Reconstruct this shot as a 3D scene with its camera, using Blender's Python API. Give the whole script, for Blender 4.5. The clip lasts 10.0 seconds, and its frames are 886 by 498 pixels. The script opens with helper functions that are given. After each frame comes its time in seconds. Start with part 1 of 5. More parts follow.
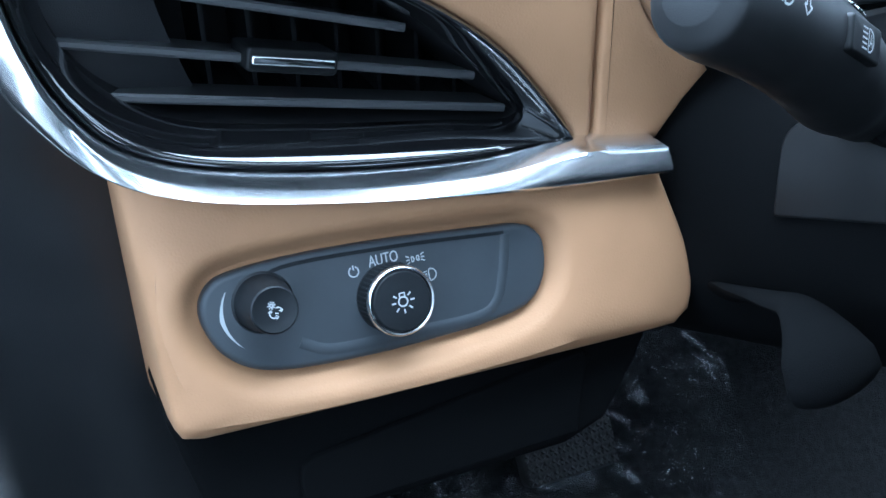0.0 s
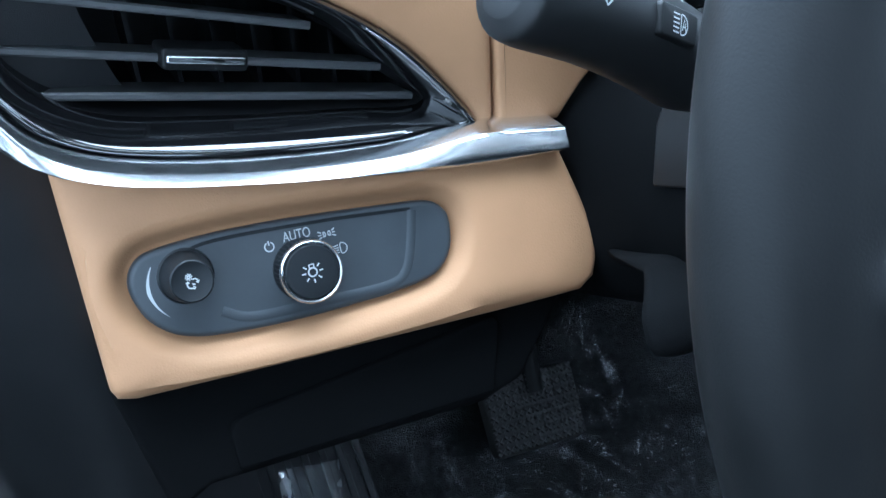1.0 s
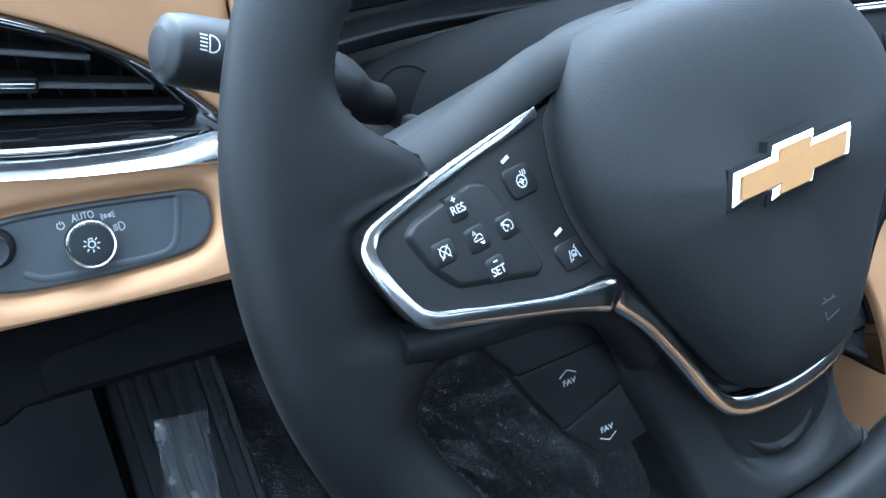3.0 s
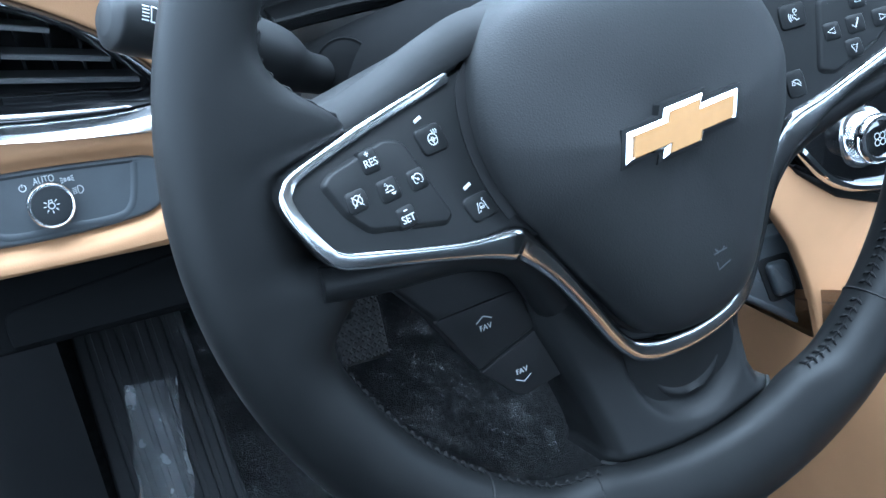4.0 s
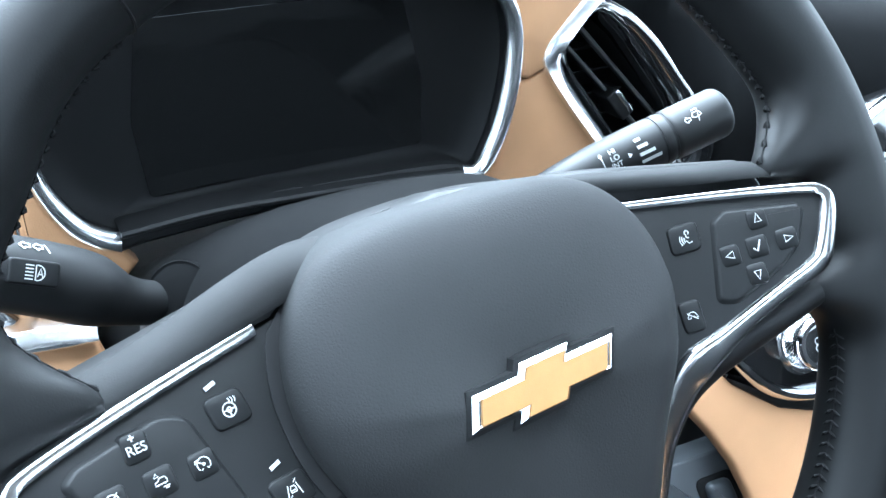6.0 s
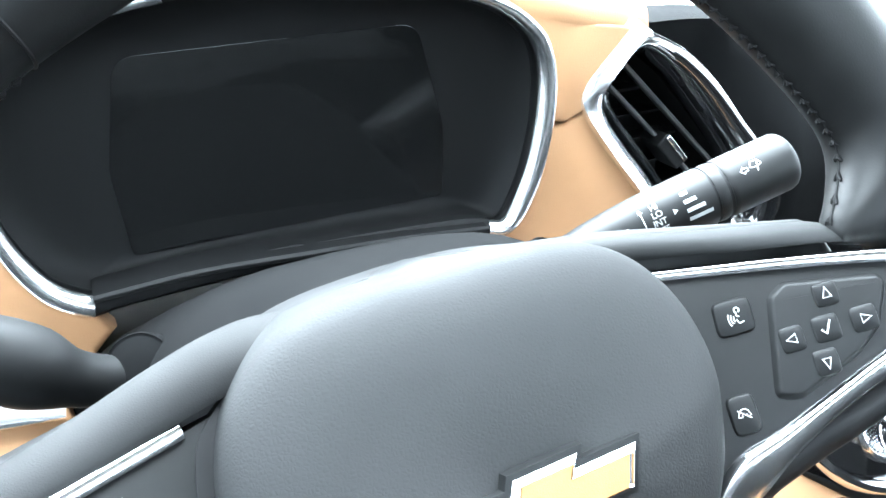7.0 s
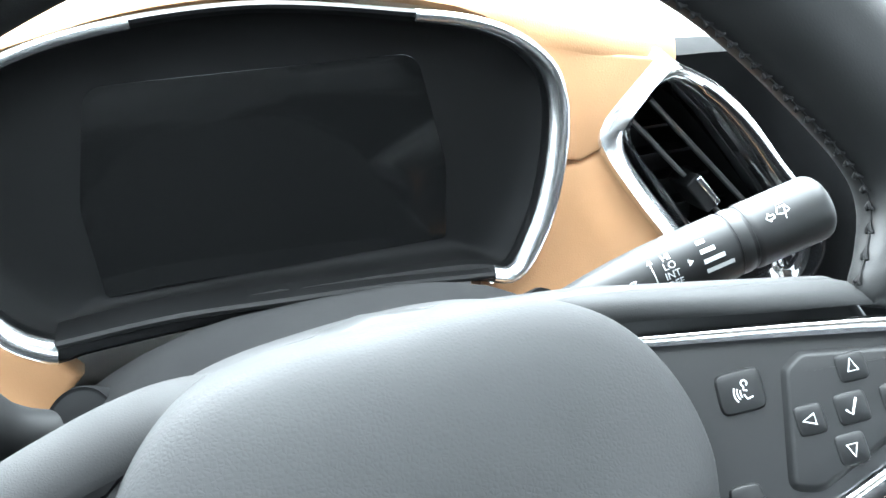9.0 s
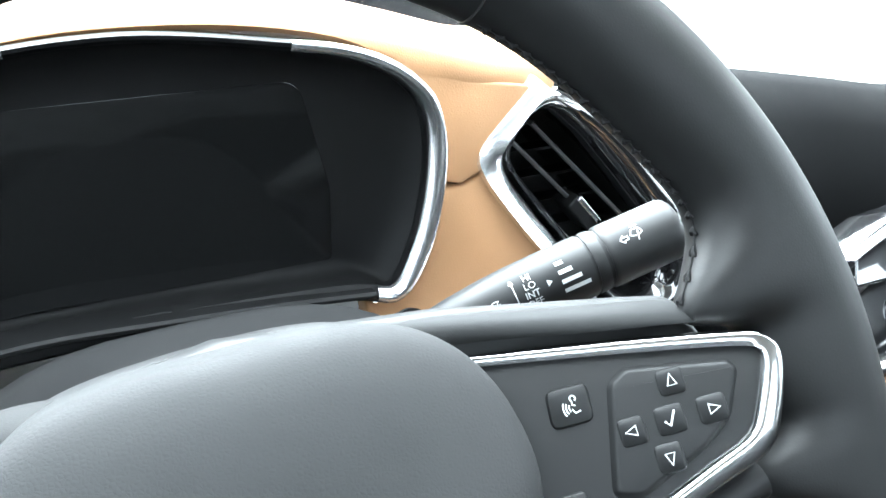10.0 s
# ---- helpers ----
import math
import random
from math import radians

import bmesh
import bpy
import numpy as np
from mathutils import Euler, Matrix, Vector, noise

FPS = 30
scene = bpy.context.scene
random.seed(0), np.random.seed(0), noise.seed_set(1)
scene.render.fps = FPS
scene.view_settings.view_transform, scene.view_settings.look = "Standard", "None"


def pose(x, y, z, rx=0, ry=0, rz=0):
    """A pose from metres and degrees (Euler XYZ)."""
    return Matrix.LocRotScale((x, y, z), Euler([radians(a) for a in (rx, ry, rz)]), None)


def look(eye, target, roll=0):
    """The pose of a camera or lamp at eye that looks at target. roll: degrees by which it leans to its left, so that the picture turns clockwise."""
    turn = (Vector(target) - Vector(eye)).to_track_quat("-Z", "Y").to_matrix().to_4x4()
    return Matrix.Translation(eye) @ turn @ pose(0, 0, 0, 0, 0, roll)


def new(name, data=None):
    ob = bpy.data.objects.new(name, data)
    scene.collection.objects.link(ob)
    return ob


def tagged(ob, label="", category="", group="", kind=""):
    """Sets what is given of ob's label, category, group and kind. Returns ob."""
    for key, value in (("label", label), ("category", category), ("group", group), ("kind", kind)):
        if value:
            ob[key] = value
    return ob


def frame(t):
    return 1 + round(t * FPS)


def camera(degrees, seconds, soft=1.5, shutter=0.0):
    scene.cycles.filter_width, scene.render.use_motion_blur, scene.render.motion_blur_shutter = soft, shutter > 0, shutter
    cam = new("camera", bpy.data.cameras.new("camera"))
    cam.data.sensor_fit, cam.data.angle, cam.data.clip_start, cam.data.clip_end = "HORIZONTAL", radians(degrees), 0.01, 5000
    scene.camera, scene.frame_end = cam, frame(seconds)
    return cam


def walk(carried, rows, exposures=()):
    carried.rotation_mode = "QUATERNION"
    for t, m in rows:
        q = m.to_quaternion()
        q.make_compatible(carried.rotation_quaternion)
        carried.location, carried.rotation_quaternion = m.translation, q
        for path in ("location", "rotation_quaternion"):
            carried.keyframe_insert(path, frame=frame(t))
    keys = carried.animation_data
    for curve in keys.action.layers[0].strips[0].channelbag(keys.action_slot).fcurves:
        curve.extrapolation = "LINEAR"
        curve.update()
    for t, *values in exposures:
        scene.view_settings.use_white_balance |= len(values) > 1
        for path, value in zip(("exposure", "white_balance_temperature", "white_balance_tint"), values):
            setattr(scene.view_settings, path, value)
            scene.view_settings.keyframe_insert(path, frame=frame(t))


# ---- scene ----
cam = camera(50.1, 10.0)
PATH = [
    (0, (0.0089, 0.0164, 1.0999), (0.3802, 0.7911, 0.5881), -1.36),
    (0.5, (0.0189, 0.0011, 1.1053), (0.3743, 0.7725, 0.5774), -2.31),
    (1, (0.0301, -0.0263, 1.1085), (0.3773, 0.7560, 0.5915), -3.79),
    (1.5, (0.0455, -0.0597, 1.1229), (0.3966, 0.7168, 0.5997), -3.75),
    (2, (0.0600, -0.0952, 1.1366), (0.4134, 0.6786, 0.6109), -4.03),
    (2.5, (0.0700, -0.1251, 1.1473), (0.4246, 0.6460, 0.6186), -3.71),
    (3, (0.0833, -0.1503, 1.1531), (0.4420, 0.6145, 0.6179), -3.77),
    (3.2, (0.0854, -0.1594, 1.1517), (0.4482, 0.6062, 0.6204), -3.63),
    (4.5, (0.1035, -0.2002, 1.1604), (0.4692, 0.5483, 0.6072), -3.18),
    (5, (0.1277, -0.2024, 1.1601), (0.5098, 0.5692, 0.6515), -2.05),
    (5.5, (0.1461, -0.1849, 1.1576), (0.5513, 0.6074, 0.7013), -2.67),
    (6, (0.1684, -0.1540, 1.1576), (0.5827, 0.6586, 0.7475), -3.32),
    (6.2, (0.1812, -0.1425, 1.1572), (0.5997, 0.6763, 0.7643), -3.90),
    (7.3, (0.2204, -0.1107, 1.1372), (0.5522, 0.7668, 0.7908), -4.76),
    (7.5, (0.2252, -0.1076, 1.1354), (0.5456, 0.7787, 0.8010), -4.95),
    (8, (0.2325, -0.1018, 1.1301), (0.5241, 0.7946, 0.7963), -4.47),
    (8.5, (0.2395, -0.0976, 1.1300), (0.5352, 0.7977, 0.7969), -4.34),
    (9, (0.2488, -0.0950, 1.1328), (0.5542, 0.8011, 0.8107), -4.76),
    (9.5, (0.2594, -0.1003, 1.1372), (0.5849, 0.7912, 0.8219), -4.21),
    (10, (0.2680, -0.1149, 1.1386), (0.6325, 0.7616, 0.8241), -4.10),
]
SKY, SUN = 0.16, 2.5
walk(cam, [(t, look(eye, target, roll)) for t, eye, target, roll in PATH], ((0, 3.00, 4550, 0), (1.5, 3.15, 4700, 0), (3.0, 3.45, 4700, 0), (4.5, 3.62, 4700, 0), (5.5, 3.8, 4950, 0), (6.2, 3.95, 5150, 0), (7.3, 4.80, 5600, 0), (8.5, 4.72, 5700, 0), (9.2, 4.54, 5700, 0), (10.0, 4.30, 5700, 0)))


# ---- world and light ----
world = bpy.data.worlds.new("overcast_sky")
scene.world = world
world.use_nodes = True
wn = world.node_tree.nodes
wl = world.node_tree.links
sky = wn.new("ShaderNodeTexSky")
sky.sky_type = "NISHITA"
sky.sun_disc = False
sky.sun_elevation, sky.sun_rotation = radians(63), radians(7)
sky.dust_density, sky.ozone_density = 3.0, 1.0
soften = wn.new("ShaderNodeHueSaturation")
soften.inputs["Saturation"].default_value = 0.10
wl.new(sky.outputs[0], soften.inputs["Color"])
wl.new(soften.outputs[0], wn["Background"].inputs["Color"])
wn["Background"].inputs["Strength"].default_value = SKY
sun_data = bpy.data.lights.new("sun", "SUN")
sun_data.energy, sun_data.angle, sun_data.color = SUN, radians(100), (1.0, 0.98, 0.95)
sun_ob = new("sun", sun_data)
sun_ob.matrix_world = look((0.6, 2.6, 6.0), (0.3, 0.1, 1.0))


# ---- materials ----
def material(name, color, rough=0.5, metal=0.0, coat=0.0, bump=(), vary=0.0, vary_scale=30.0, rough_vary=0.0, spec=0.5, transmit=0.0):
    """bump: rows of (kind, scale per metre, strength, distance in metres)."""
    m = bpy.data.materials.new(name)
    m.use_nodes = True
    n, l = m.node_tree.nodes, m.node_tree.links
    b = n["Principled BSDF"]
    b.inputs["Base Color"].default_value = (*color, 1)
    b.inputs["Roughness"].default_value = rough
    b.inputs["Metallic"].default_value = metal
    b.inputs["Coat Weight"].default_value = coat
    b.inputs["Coat Roughness"].default_value = 0.04
    b.inputs["Specular IOR Level"].default_value = spec
    b.inputs["Transmission Weight"].default_value = transmit
    at = n.new("ShaderNodeTexCoord").outputs["Object"]
    if vary or rough_vary:
        t = n.new("ShaderNodeTexNoise")
        t.inputs["Scale"].default_value, t.inputs["Detail"].default_value = vary_scale, 6
        l.new(at, t.inputs["Vector"])
        if vary:
            r = n.new("ShaderNodeMapRange")
            r.inputs["From Min"].default_value, r.inputs["From Max"].default_value = 0.3, 0.7
            r.inputs["To Min"].default_value, r.inputs["To Max"].default_value = 1 - vary, 1 + vary
            l.new(t.outputs["Fac"], r.inputs["Value"])
            mul = n.new("ShaderNodeVectorMath")
            mul.operation = "SCALE"
            mul.inputs[0].default_value = color
            l.new(r.outputs[0], mul.inputs["Scale"])
            l.new(mul.outputs[0], b.inputs["Base Color"])
        if rough_vary:
            r2 = n.new("ShaderNodeMapRange")
            r2.inputs["From Min"].default_value, r2.inputs["From Max"].default_value = 0.3, 0.7
            r2.inputs["To Min"].default_value, r2.inputs["To Max"].default_value = max(rough - rough_vary, 0.02), rough + rough_vary
            l.new(t.outputs["Fac"], r2.inputs["Value"])
            l.new(r2.outputs[0], b.inputs["Roughness"])
    last = None
    for kind, scale, strength, dist in bump:
        if kind == "noise":
            t = n.new("ShaderNodeTexNoise")
            t.inputs["Detail"].default_value = 4
            out = t.outputs["Fac"]
        else:
            t = n.new("ShaderNodeTexVoronoi")
            t.feature = "DISTANCE_TO_EDGE" if kind == "cells" else "F1"
            out = t.outputs["Distance"]
        t.inputs["Scale"].default_value = scale
        l.new(at, t.inputs["Vector"])
        bn = n.new("ShaderNodeBump")
        bn.inputs["Strength"].default_value, bn.inputs["Distance"].default_value = strength, dist
        l.new(out, bn.inputs["Height"])
        if last:
            l.new(last, bn.inputs["Normal"])
        last = bn.outputs[0]
    if last:
        l.new(last, b.inputs["Normal"])
    return m


LEATHER = material("black_leather", (0.0045, 0.0047, 0.0048), 0.50, spec=0.17, bump=(("cells", 1000, 0.09, 0.0003), ("noise", 260, 0.05, 0.0005)), vary=0.12, vary_scale=60, rough_vary=0.05)
PAD = material("black_grained_vinyl", (0.0130, 0.0133, 0.0136), 0.72, spec=0.19, bump=(("cells", 880, 0.26, 0.0004), ("noise", 900, 0.15, 0.0002)), vary=0.1, vary_scale=50, rough_vary=0.04)
PLASTIC = material("black_grained_plastic", (0.012, 0.0122, 0.0126), 0.42, spec=0.40, bump=(("cells", 1800, 0.2, 0.0003),), vary=0.12, vary_scale=40, rough_vary=0.05)
SMOOTH = material("satin_black_plastic", (0.0055, 0.0057, 0.0059), 0.48, spec=0.18, bump=(("noise", 3000, 0.08, 0.0002),), vary=0.1, vary_scale=60, rough_vary=0.05)
SWITCH = material("charcoal_switch_plastic", (0.0085, 0.0094, 0.0104), 0.50, spec=0.24, bump=(("noise", 4000, 0.1, 0.0002),), vary=0.1, vary_scale=80, rough_vary=0.04)
GLOSS = material("piano_black_lacquer", (0.004, 0.004, 0.0043), 0.06, coat=1.0, spec=1.0, rough_vary=0.02, vary_scale=40)
VOID = material("black_duct_plastic", (0.006, 0.006, 0.0063), 0.6, spec=0.25, vary=0.2, vary_scale=40)
END = material("grained_end_cap_plastic", (0.018, 0.0185, 0.0195), 0.38, spec=0.60, bump=(("cells", 1600, 0.3, 0.0003),), vary=0.12, vary_scale=40, rough_vary=0.05)
DARK = material("matt_black_void_plastic", (0.0050, 0.0050, 0.0053), 0.6, spec=0.2, vary=0.2, vary_scale=40)
TAN = material("tan_grained_leather", (0.35, 0.194, 0.096), 0.64, spec=0.26, bump=(("cells", 850, 0.24, 0.0004), ("noise", 300, 0.05, 0.0006)), vary=0.07, vary_scale=25, rough_vary=0.05)
CHROME = material("polished_chrome", (0.78, 0.79, 0.80), 0.09, metal=1.0, rough_vary=0.03, vary_scale=30)
SATIN = material("satin_chrome", (0.84, 0.85, 0.86), 0.22, metal=1.0, rough_vary=0.015, vary_scale=8)
TRIM = material("dark_chrome", (0.42, 0.425, 0.43), 0.15, metal=1.0, rough_vary=0.03, vary_scale=40)
PEDAL = material("worn_grey_rubber", (0.030, 0.0285, 0.027), 0.7, bump=(("noise", 500, 0.2, 0.0006),), vary=0.2)
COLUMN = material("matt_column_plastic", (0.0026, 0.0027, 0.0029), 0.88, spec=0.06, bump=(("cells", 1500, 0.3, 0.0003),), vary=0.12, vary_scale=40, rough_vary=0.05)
BLADE = material("satin_vent_blade_plastic", (0.045, 0.0455, 0.046), 0.33, spec=1.0, vary=0.08, vary_scale=30)
SEAT = material("black_seat_leather", (0.012, 0.0125, 0.014), 0.5, spec=0.35, bump=(("cells", 900, 0.25, 0.0005), ("noise", 200, 0.15, 0.001)), vary=0.12, vary_scale=40, rough_vary=0.05)
PLATE = material("charcoal_plate_plastic", (0.038, 0.0425, 0.0465), 0.48, spec=0.34, bump=(("noise", 4000, 0.12, 0.0002),), vary=0.08, vary_scale=60, rough_vary=0.04)
ARM = material("smooth_black_arm_plastic", (0.0100, 0.0102, 0.0104), 0.68, spec=0.13, bump=(("cells", 1400, 0.18, 0.0003),), vary=0.1, vary_scale=50, rough_vary=0.04)
STALK = material("matt_black_stalk_plastic", (0.0085, 0.0087, 0.0090), 0.50, spec=0.24, bump=(("cells", 1800, 0.12, 0.0002),), vary=0.1, vary_scale=80, rough_vary=0.05)
PRINT = material("white_print", (0.35, 0.36, 0.36), 0.5, vary=0.04)
GOLD = material("gold_emblem_face", (0.32, 0.168, 0.056), 0.40, metal=0.15, vary=0.05, vary_scale=200, bump=(("cells", 1400, 0.3, 0.0002),))
GLASS_DARK = material("dark_cluster_lens", (0.0046, 0.0047, 0.0048), 0.10, spec=0.35, rough_vary=0.03, vary_scale=20)
HOOD = material("satin_black_hood_plastic", (0.0046, 0.0047, 0.0049), 0.55, spec=0.12, bump=(("cells", 1800, 0.12, 0.0002),), vary=0.1, vary_scale=40, rough_vary=0.05)
CARPET = material("black_carpet", (0.017, 0.017, 0.0176), 0.95, spec=0.2, bump=(("noise", 900, 0.8, 0.003), ("noise", 120, 0.4, 0.004)), vary=0.35, vary_scale=200)
RUBBER = material("black_rubber", (0.020, 0.020, 0.021), 0.6, bump=(("noise", 500, 0.2, 0.0006),), vary=0.15)
THREAD = material("black_thread", (0.006, 0.006, 0.0063), 0.75, spec=0.12, bump=(("noise", 4000, 0.4, 0.0003),), vary=0.2, vary_scale=400)
HEADLINER = material("grey_headliner", (0.45, 0.44, 0.42), 0.9, bump=(("noise", 800, 0.3, 0.001),), vary=0.05)
# for the unseen wall that blocks light from the left rear
LIGHT_BLOCK = material("grey_light_block", (0.22, 0.215, 0.205), 0.7, bump=(("noise", 900, 0.2, 0.0005),), vary=0.06)
PAINT = material("silver_car_paint", (0.62, 0.63, 0.65), 0.3, metal=0.2, coat=1.0, vary=0.03)
ASPHALT = material("pale_concrete", (0.26, 0.255, 0.245), 0.9, bump=(("noise", 90, 0.5, 0.01),), vary=0.2, vary_scale=3)
WHITE = material("white_glazed_plastic", (0.80, 0.80, 0.79), 0.3, vary=0.02)


def film_material():
    m = bpy.data.materials.new("clear_plastic_film")
    m.use_nodes = True
    n, l = m.node_tree.nodes, m.node_tree.links
    n.clear()
    out, mix = n.new("ShaderNodeOutputMaterial"), n.new("ShaderNodeMixShader")
    clear, shine, fres = n.new("ShaderNodeBsdfTransparent"), n.new("ShaderNodeBsdfGlossy"), n.new("ShaderNodeFresnel")
    clear.inputs[0].default_value = (0.9, 0.9, 0.9, 1)
    shine.inputs["Roughness"].default_value = 0.18
    fres.inputs["IOR"].default_value = 1.30
    l.new(fres.outputs[0], mix.inputs[0]), l.new(clear.outputs[0], mix.inputs[1]), l.new(shine.outputs[0], mix.inputs[2])
    l.new(mix.outputs[0], out.inputs[0])
    return m


FILM = film_material()


def bag_material():
    m = film_material()
    m.name = "cloudy_plastic_bag"
    n, l = m.node_tree.nodes, m.node_tree.links
    veil, mix = n.new("ShaderNodeBsdfDiffuse"), n.new("ShaderNodeMixShader")
    veil.inputs[0].default_value = (0.75, 0.76, 0.78, 1)
    t = n.new("ShaderNodeTexNoise")
    t.inputs["Scale"].default_value = 60
    r = n.new("ShaderNodeMapRange")
    r.inputs["From Min"].default_value, r.inputs["From Max"].default_value, r.inputs["To Min"].default_value, r.inputs["To Max"].default_value = 0.35, 0.75, 0.04, 0.4
    l.new(n.new("ShaderNodeTexCoord").outputs["Object"], t.inputs["Vector"]), l.new(t.outputs["Fac"], r.inputs["Value"]), l.new(r.outputs[0], mix.inputs[0])
    out = [k for k in n if k.type == "OUTPUT_MATERIAL"][0]
    l.new(out.inputs[0].links[0].from_socket, mix.inputs[1]), l.new(veil.outputs[0], mix.inputs[2]), l.new(mix.outputs[0], out.inputs[0])
    return m


BAG = bag_material()

# ---- building helpers ----
FRAMES = {}


def thing(name, m, label, category, group="", kind=""):
    ob = new(name)
    ob.empty_display_size = 0.02
    ob.matrix_world = m
    FRAMES[ob] = m.copy()
    return tagged(ob, label, category, group, kind)


def finish(bm, name, mat, smooth=True, sharp=38.0):
    bmesh.ops.remove_doubles(bm, verts=bm.verts, dist=1e-6)
    bmesh.ops.recalc_face_normals(bm, faces=bm.faces)
    me = bpy.data.meshes.new(name)
    if smooth:
        for f in bm.faces:
            f.smooth = True
        for e in bm.edges:
            if len(e.link_faces) == 2 and e.calc_face_angle(0) > radians(sharp):
                e.smooth = False
    bm.to_mesh(me)
    bm.free()
    me.materials.append(mat)
    return me


def part(name, bm, mat, parent, label="", at=None, smooth=True, sharp=38.0):
    """One mesh under a thing or a part, in the frame of the thing; at: the frame of the mesh, seen from the thing."""
    ob = new(name, finish(bm, name, mat, smooth, sharp))
    ob.parent = parent
    if at is not None:
        ob.matrix_basis = at
    if label:
        ob["label"] = label
    return ob


def solid(name, bm, mat, label, category, kind="", group="", smooth=True, sharp=38.0):
    """A thing that is one mesh, in world coordinates."""
    ob = new(name, finish(bm, name, mat, smooth, sharp))
    return tagged(ob, label, category, group, kind)


def smoothed(pts, n=6, closed=False):
    """A Catmull-Rom curve through points of any dimension."""
    p = [np.array(a, float) for a in pts]
    k = len(p)
    out = []
    for i in range(k if closed else k - 1):
        p1, p2 = p[i], p[(i + 1) % k]
        p0 = p[i - 1] if closed or i else 2 * p1 - p2
        p3 = p[(i + 2) % k] if closed or i + 2 < k else 2 * p2 - p1
        for j in range(n):
            t = j / n
            out.append(0.5 * (2 * p1 + (p2 - p0) * t + (2 * p0 - 5 * p1 + 4 * p2 - p3) * t * t + (3 * p1 - p0 - 3 * p2 + p3) * t ** 3))
    if not closed:
        out.append(p[-1])
    return out


def resampled(pts, n, closed=True):
    p = [np.array(a, float) for a in pts]
    if closed:
        p.append(p[0])
    s = np.concatenate([[0], np.cumsum([np.linalg.norm(b - a) for a, b in zip(p, p[1:])])])
    q = np.linspace(0, s[-1], n + (1 if closed else 0))[: n if closed else None]
    return [np.array(c) for c in np.stack([np.interp(q, s, [a[i] for a in p]) for i in range(len(p[0]))], 1)]


def fillet(poly, seg=5):
    """A closed outline from corners (x, y, radius)."""
    out = []
    k = len(poly)
    for i, c in enumerate(poly):
        a, b, d = np.array(poly[i - 1][:2]), np.array(c[:2]), np.array(poly[(i + 1) % k][:2])
        r = c[2] if len(c) > 2 else 0
        u, v = a - b, d - b
        lu, lv = np.linalg.norm(u), np.linalg.norm(v)
        u, v = u / lu, v / lv
        ang = math.acos(max(-1, min(1, float(u @ v))))
        if r <= 0 or ang > 3.1:
            out.append(b)
            continue
        cut = min(r / math.tan(ang / 2), 0.48 * lu, 0.48 * lv)
        for j in range(seg + 1):
            t = j / seg
            out.append((1 - t) ** 2 * (b + u * cut) + 2 * t * (1 - t) * b + t * t * (b + v * cut))
    return out


def inset(outline, d):
    """The closed outline moved inwards by d."""
    p = [np.array(a[:2], float) for a in outline]
    k = len(p)
    area = sum(p[i - 1][0] * p[i][1] - p[i][0] * p[i - 1][1] for i in range(k))
    s = 1 if area > 0 else -1
    out = []
    for i in range(k):
        e1, e2 = p[i] - p[i - 1], p[(i + 1) % k] - p[i]
        n1, n2 = np.array([-e1[1], e1[0]]), np.array([-e2[1], e2[0]])
        n1, n2 = n1 / (np.linalg.norm(n1) + 1e-12), n2 / (np.linalg.norm(n2) + 1e-12)
        b = n1 + n2
        b = b / max(np.linalg.norm(b), 1e-6)
        out.append(p[i] + s * b * d / max(float(b @ n1), 0.45))
    return out


def loft(rings, closed=True, cap_start=False, cap_end=False, bm=None):
    """Quads between rings of equal length."""
    bm = bm or bmesh.new()
    rows = [[bm.verts.new(tuple(map(float, v))) for v in r] for r in rings]
    k = len(rows[0])
    for a, b in zip(rows, rows[1:]):
        for i in range(k if closed else k - 1):
            j = (i + 1) % k
            bm.faces.new((a[i], a[j], b[j], b[i]))
    if cap_start:
        bm.faces.new(rows[0][::-1])
    if cap_end:
        bm.faces.new(rows[-1])
    return bm


def slab(outline, z0, z1, bevel=0.001, steps=3, bm=None, surface=None):
    """A plate from z0 to z1 with rounded upper edges. surface(x, y): lift of the plate at a place."""
    f = surface or (lambda x, y: 0.0)
    lay = lambda o, z: [(a[0], a[1], z + f(a[0], a[1])) for a in o]
    rings = [lay(outline, z0)]
    for i in range(steps + 1):
        t = math.pi / 2 * i / steps
        rings.append(lay(inset(outline, bevel * (1 - math.cos(t))) if i else outline, z1 - bevel + bevel * math.sin(t)))
    return loft(rings, True, True, True, bm)


def sweep(path, section, normal, closed=False, scale=None, cap=True, bm=None):
    """A section of (side, out) points carried along a 3D path; normal: the out direction, one or one a point."""
    p = [np.array(a, float) for a in path]
    k = len(p)
    rings = []
    for i in range(k):
        t = (p[(i + 1) % k] - p[i - 1]) if closed or 0 < i < k - 1 else (p[1] - p[0] if i == 0 else p[-1] - p[-2])
        t = t / np.linalg.norm(t)
        n = np.array(normal[i] if isinstance(normal, list) else normal, float)
        side = np.cross(t, n)
        side = side / np.linalg.norm(side)
        n = np.cross(side, t)
        s = scale[i] if scale is not None else (1, 1)
        rings.append([p[i] + side * a * s[0] + n * b * s[1] for a, b in section])
    if closed:
        rings.append(rings[0])
    return loft(rings, True, cap and not closed, cap and not closed, bm)


def lathe(profile, n=40, bm=None):
    """profile: rows of (radius, height) about the z axis."""
    return loft([[(r * math.cos(2 * math.pi * i / n), r * math.sin(2 * math.pi * i / n), h) for i in range(n)] for r, h in profile], True, True, True, bm)


def tube(path, radii, n=20, cap=True, normal=(0, 0, 1), bm=None, squash=1.0):
    return sweep(path, [(math.cos(2 * math.pi * i / n), squash * math.sin(2 * math.pi * i / n)) for i in range(n)], normal, False, [(r, r) for r in radii], cap, bm)


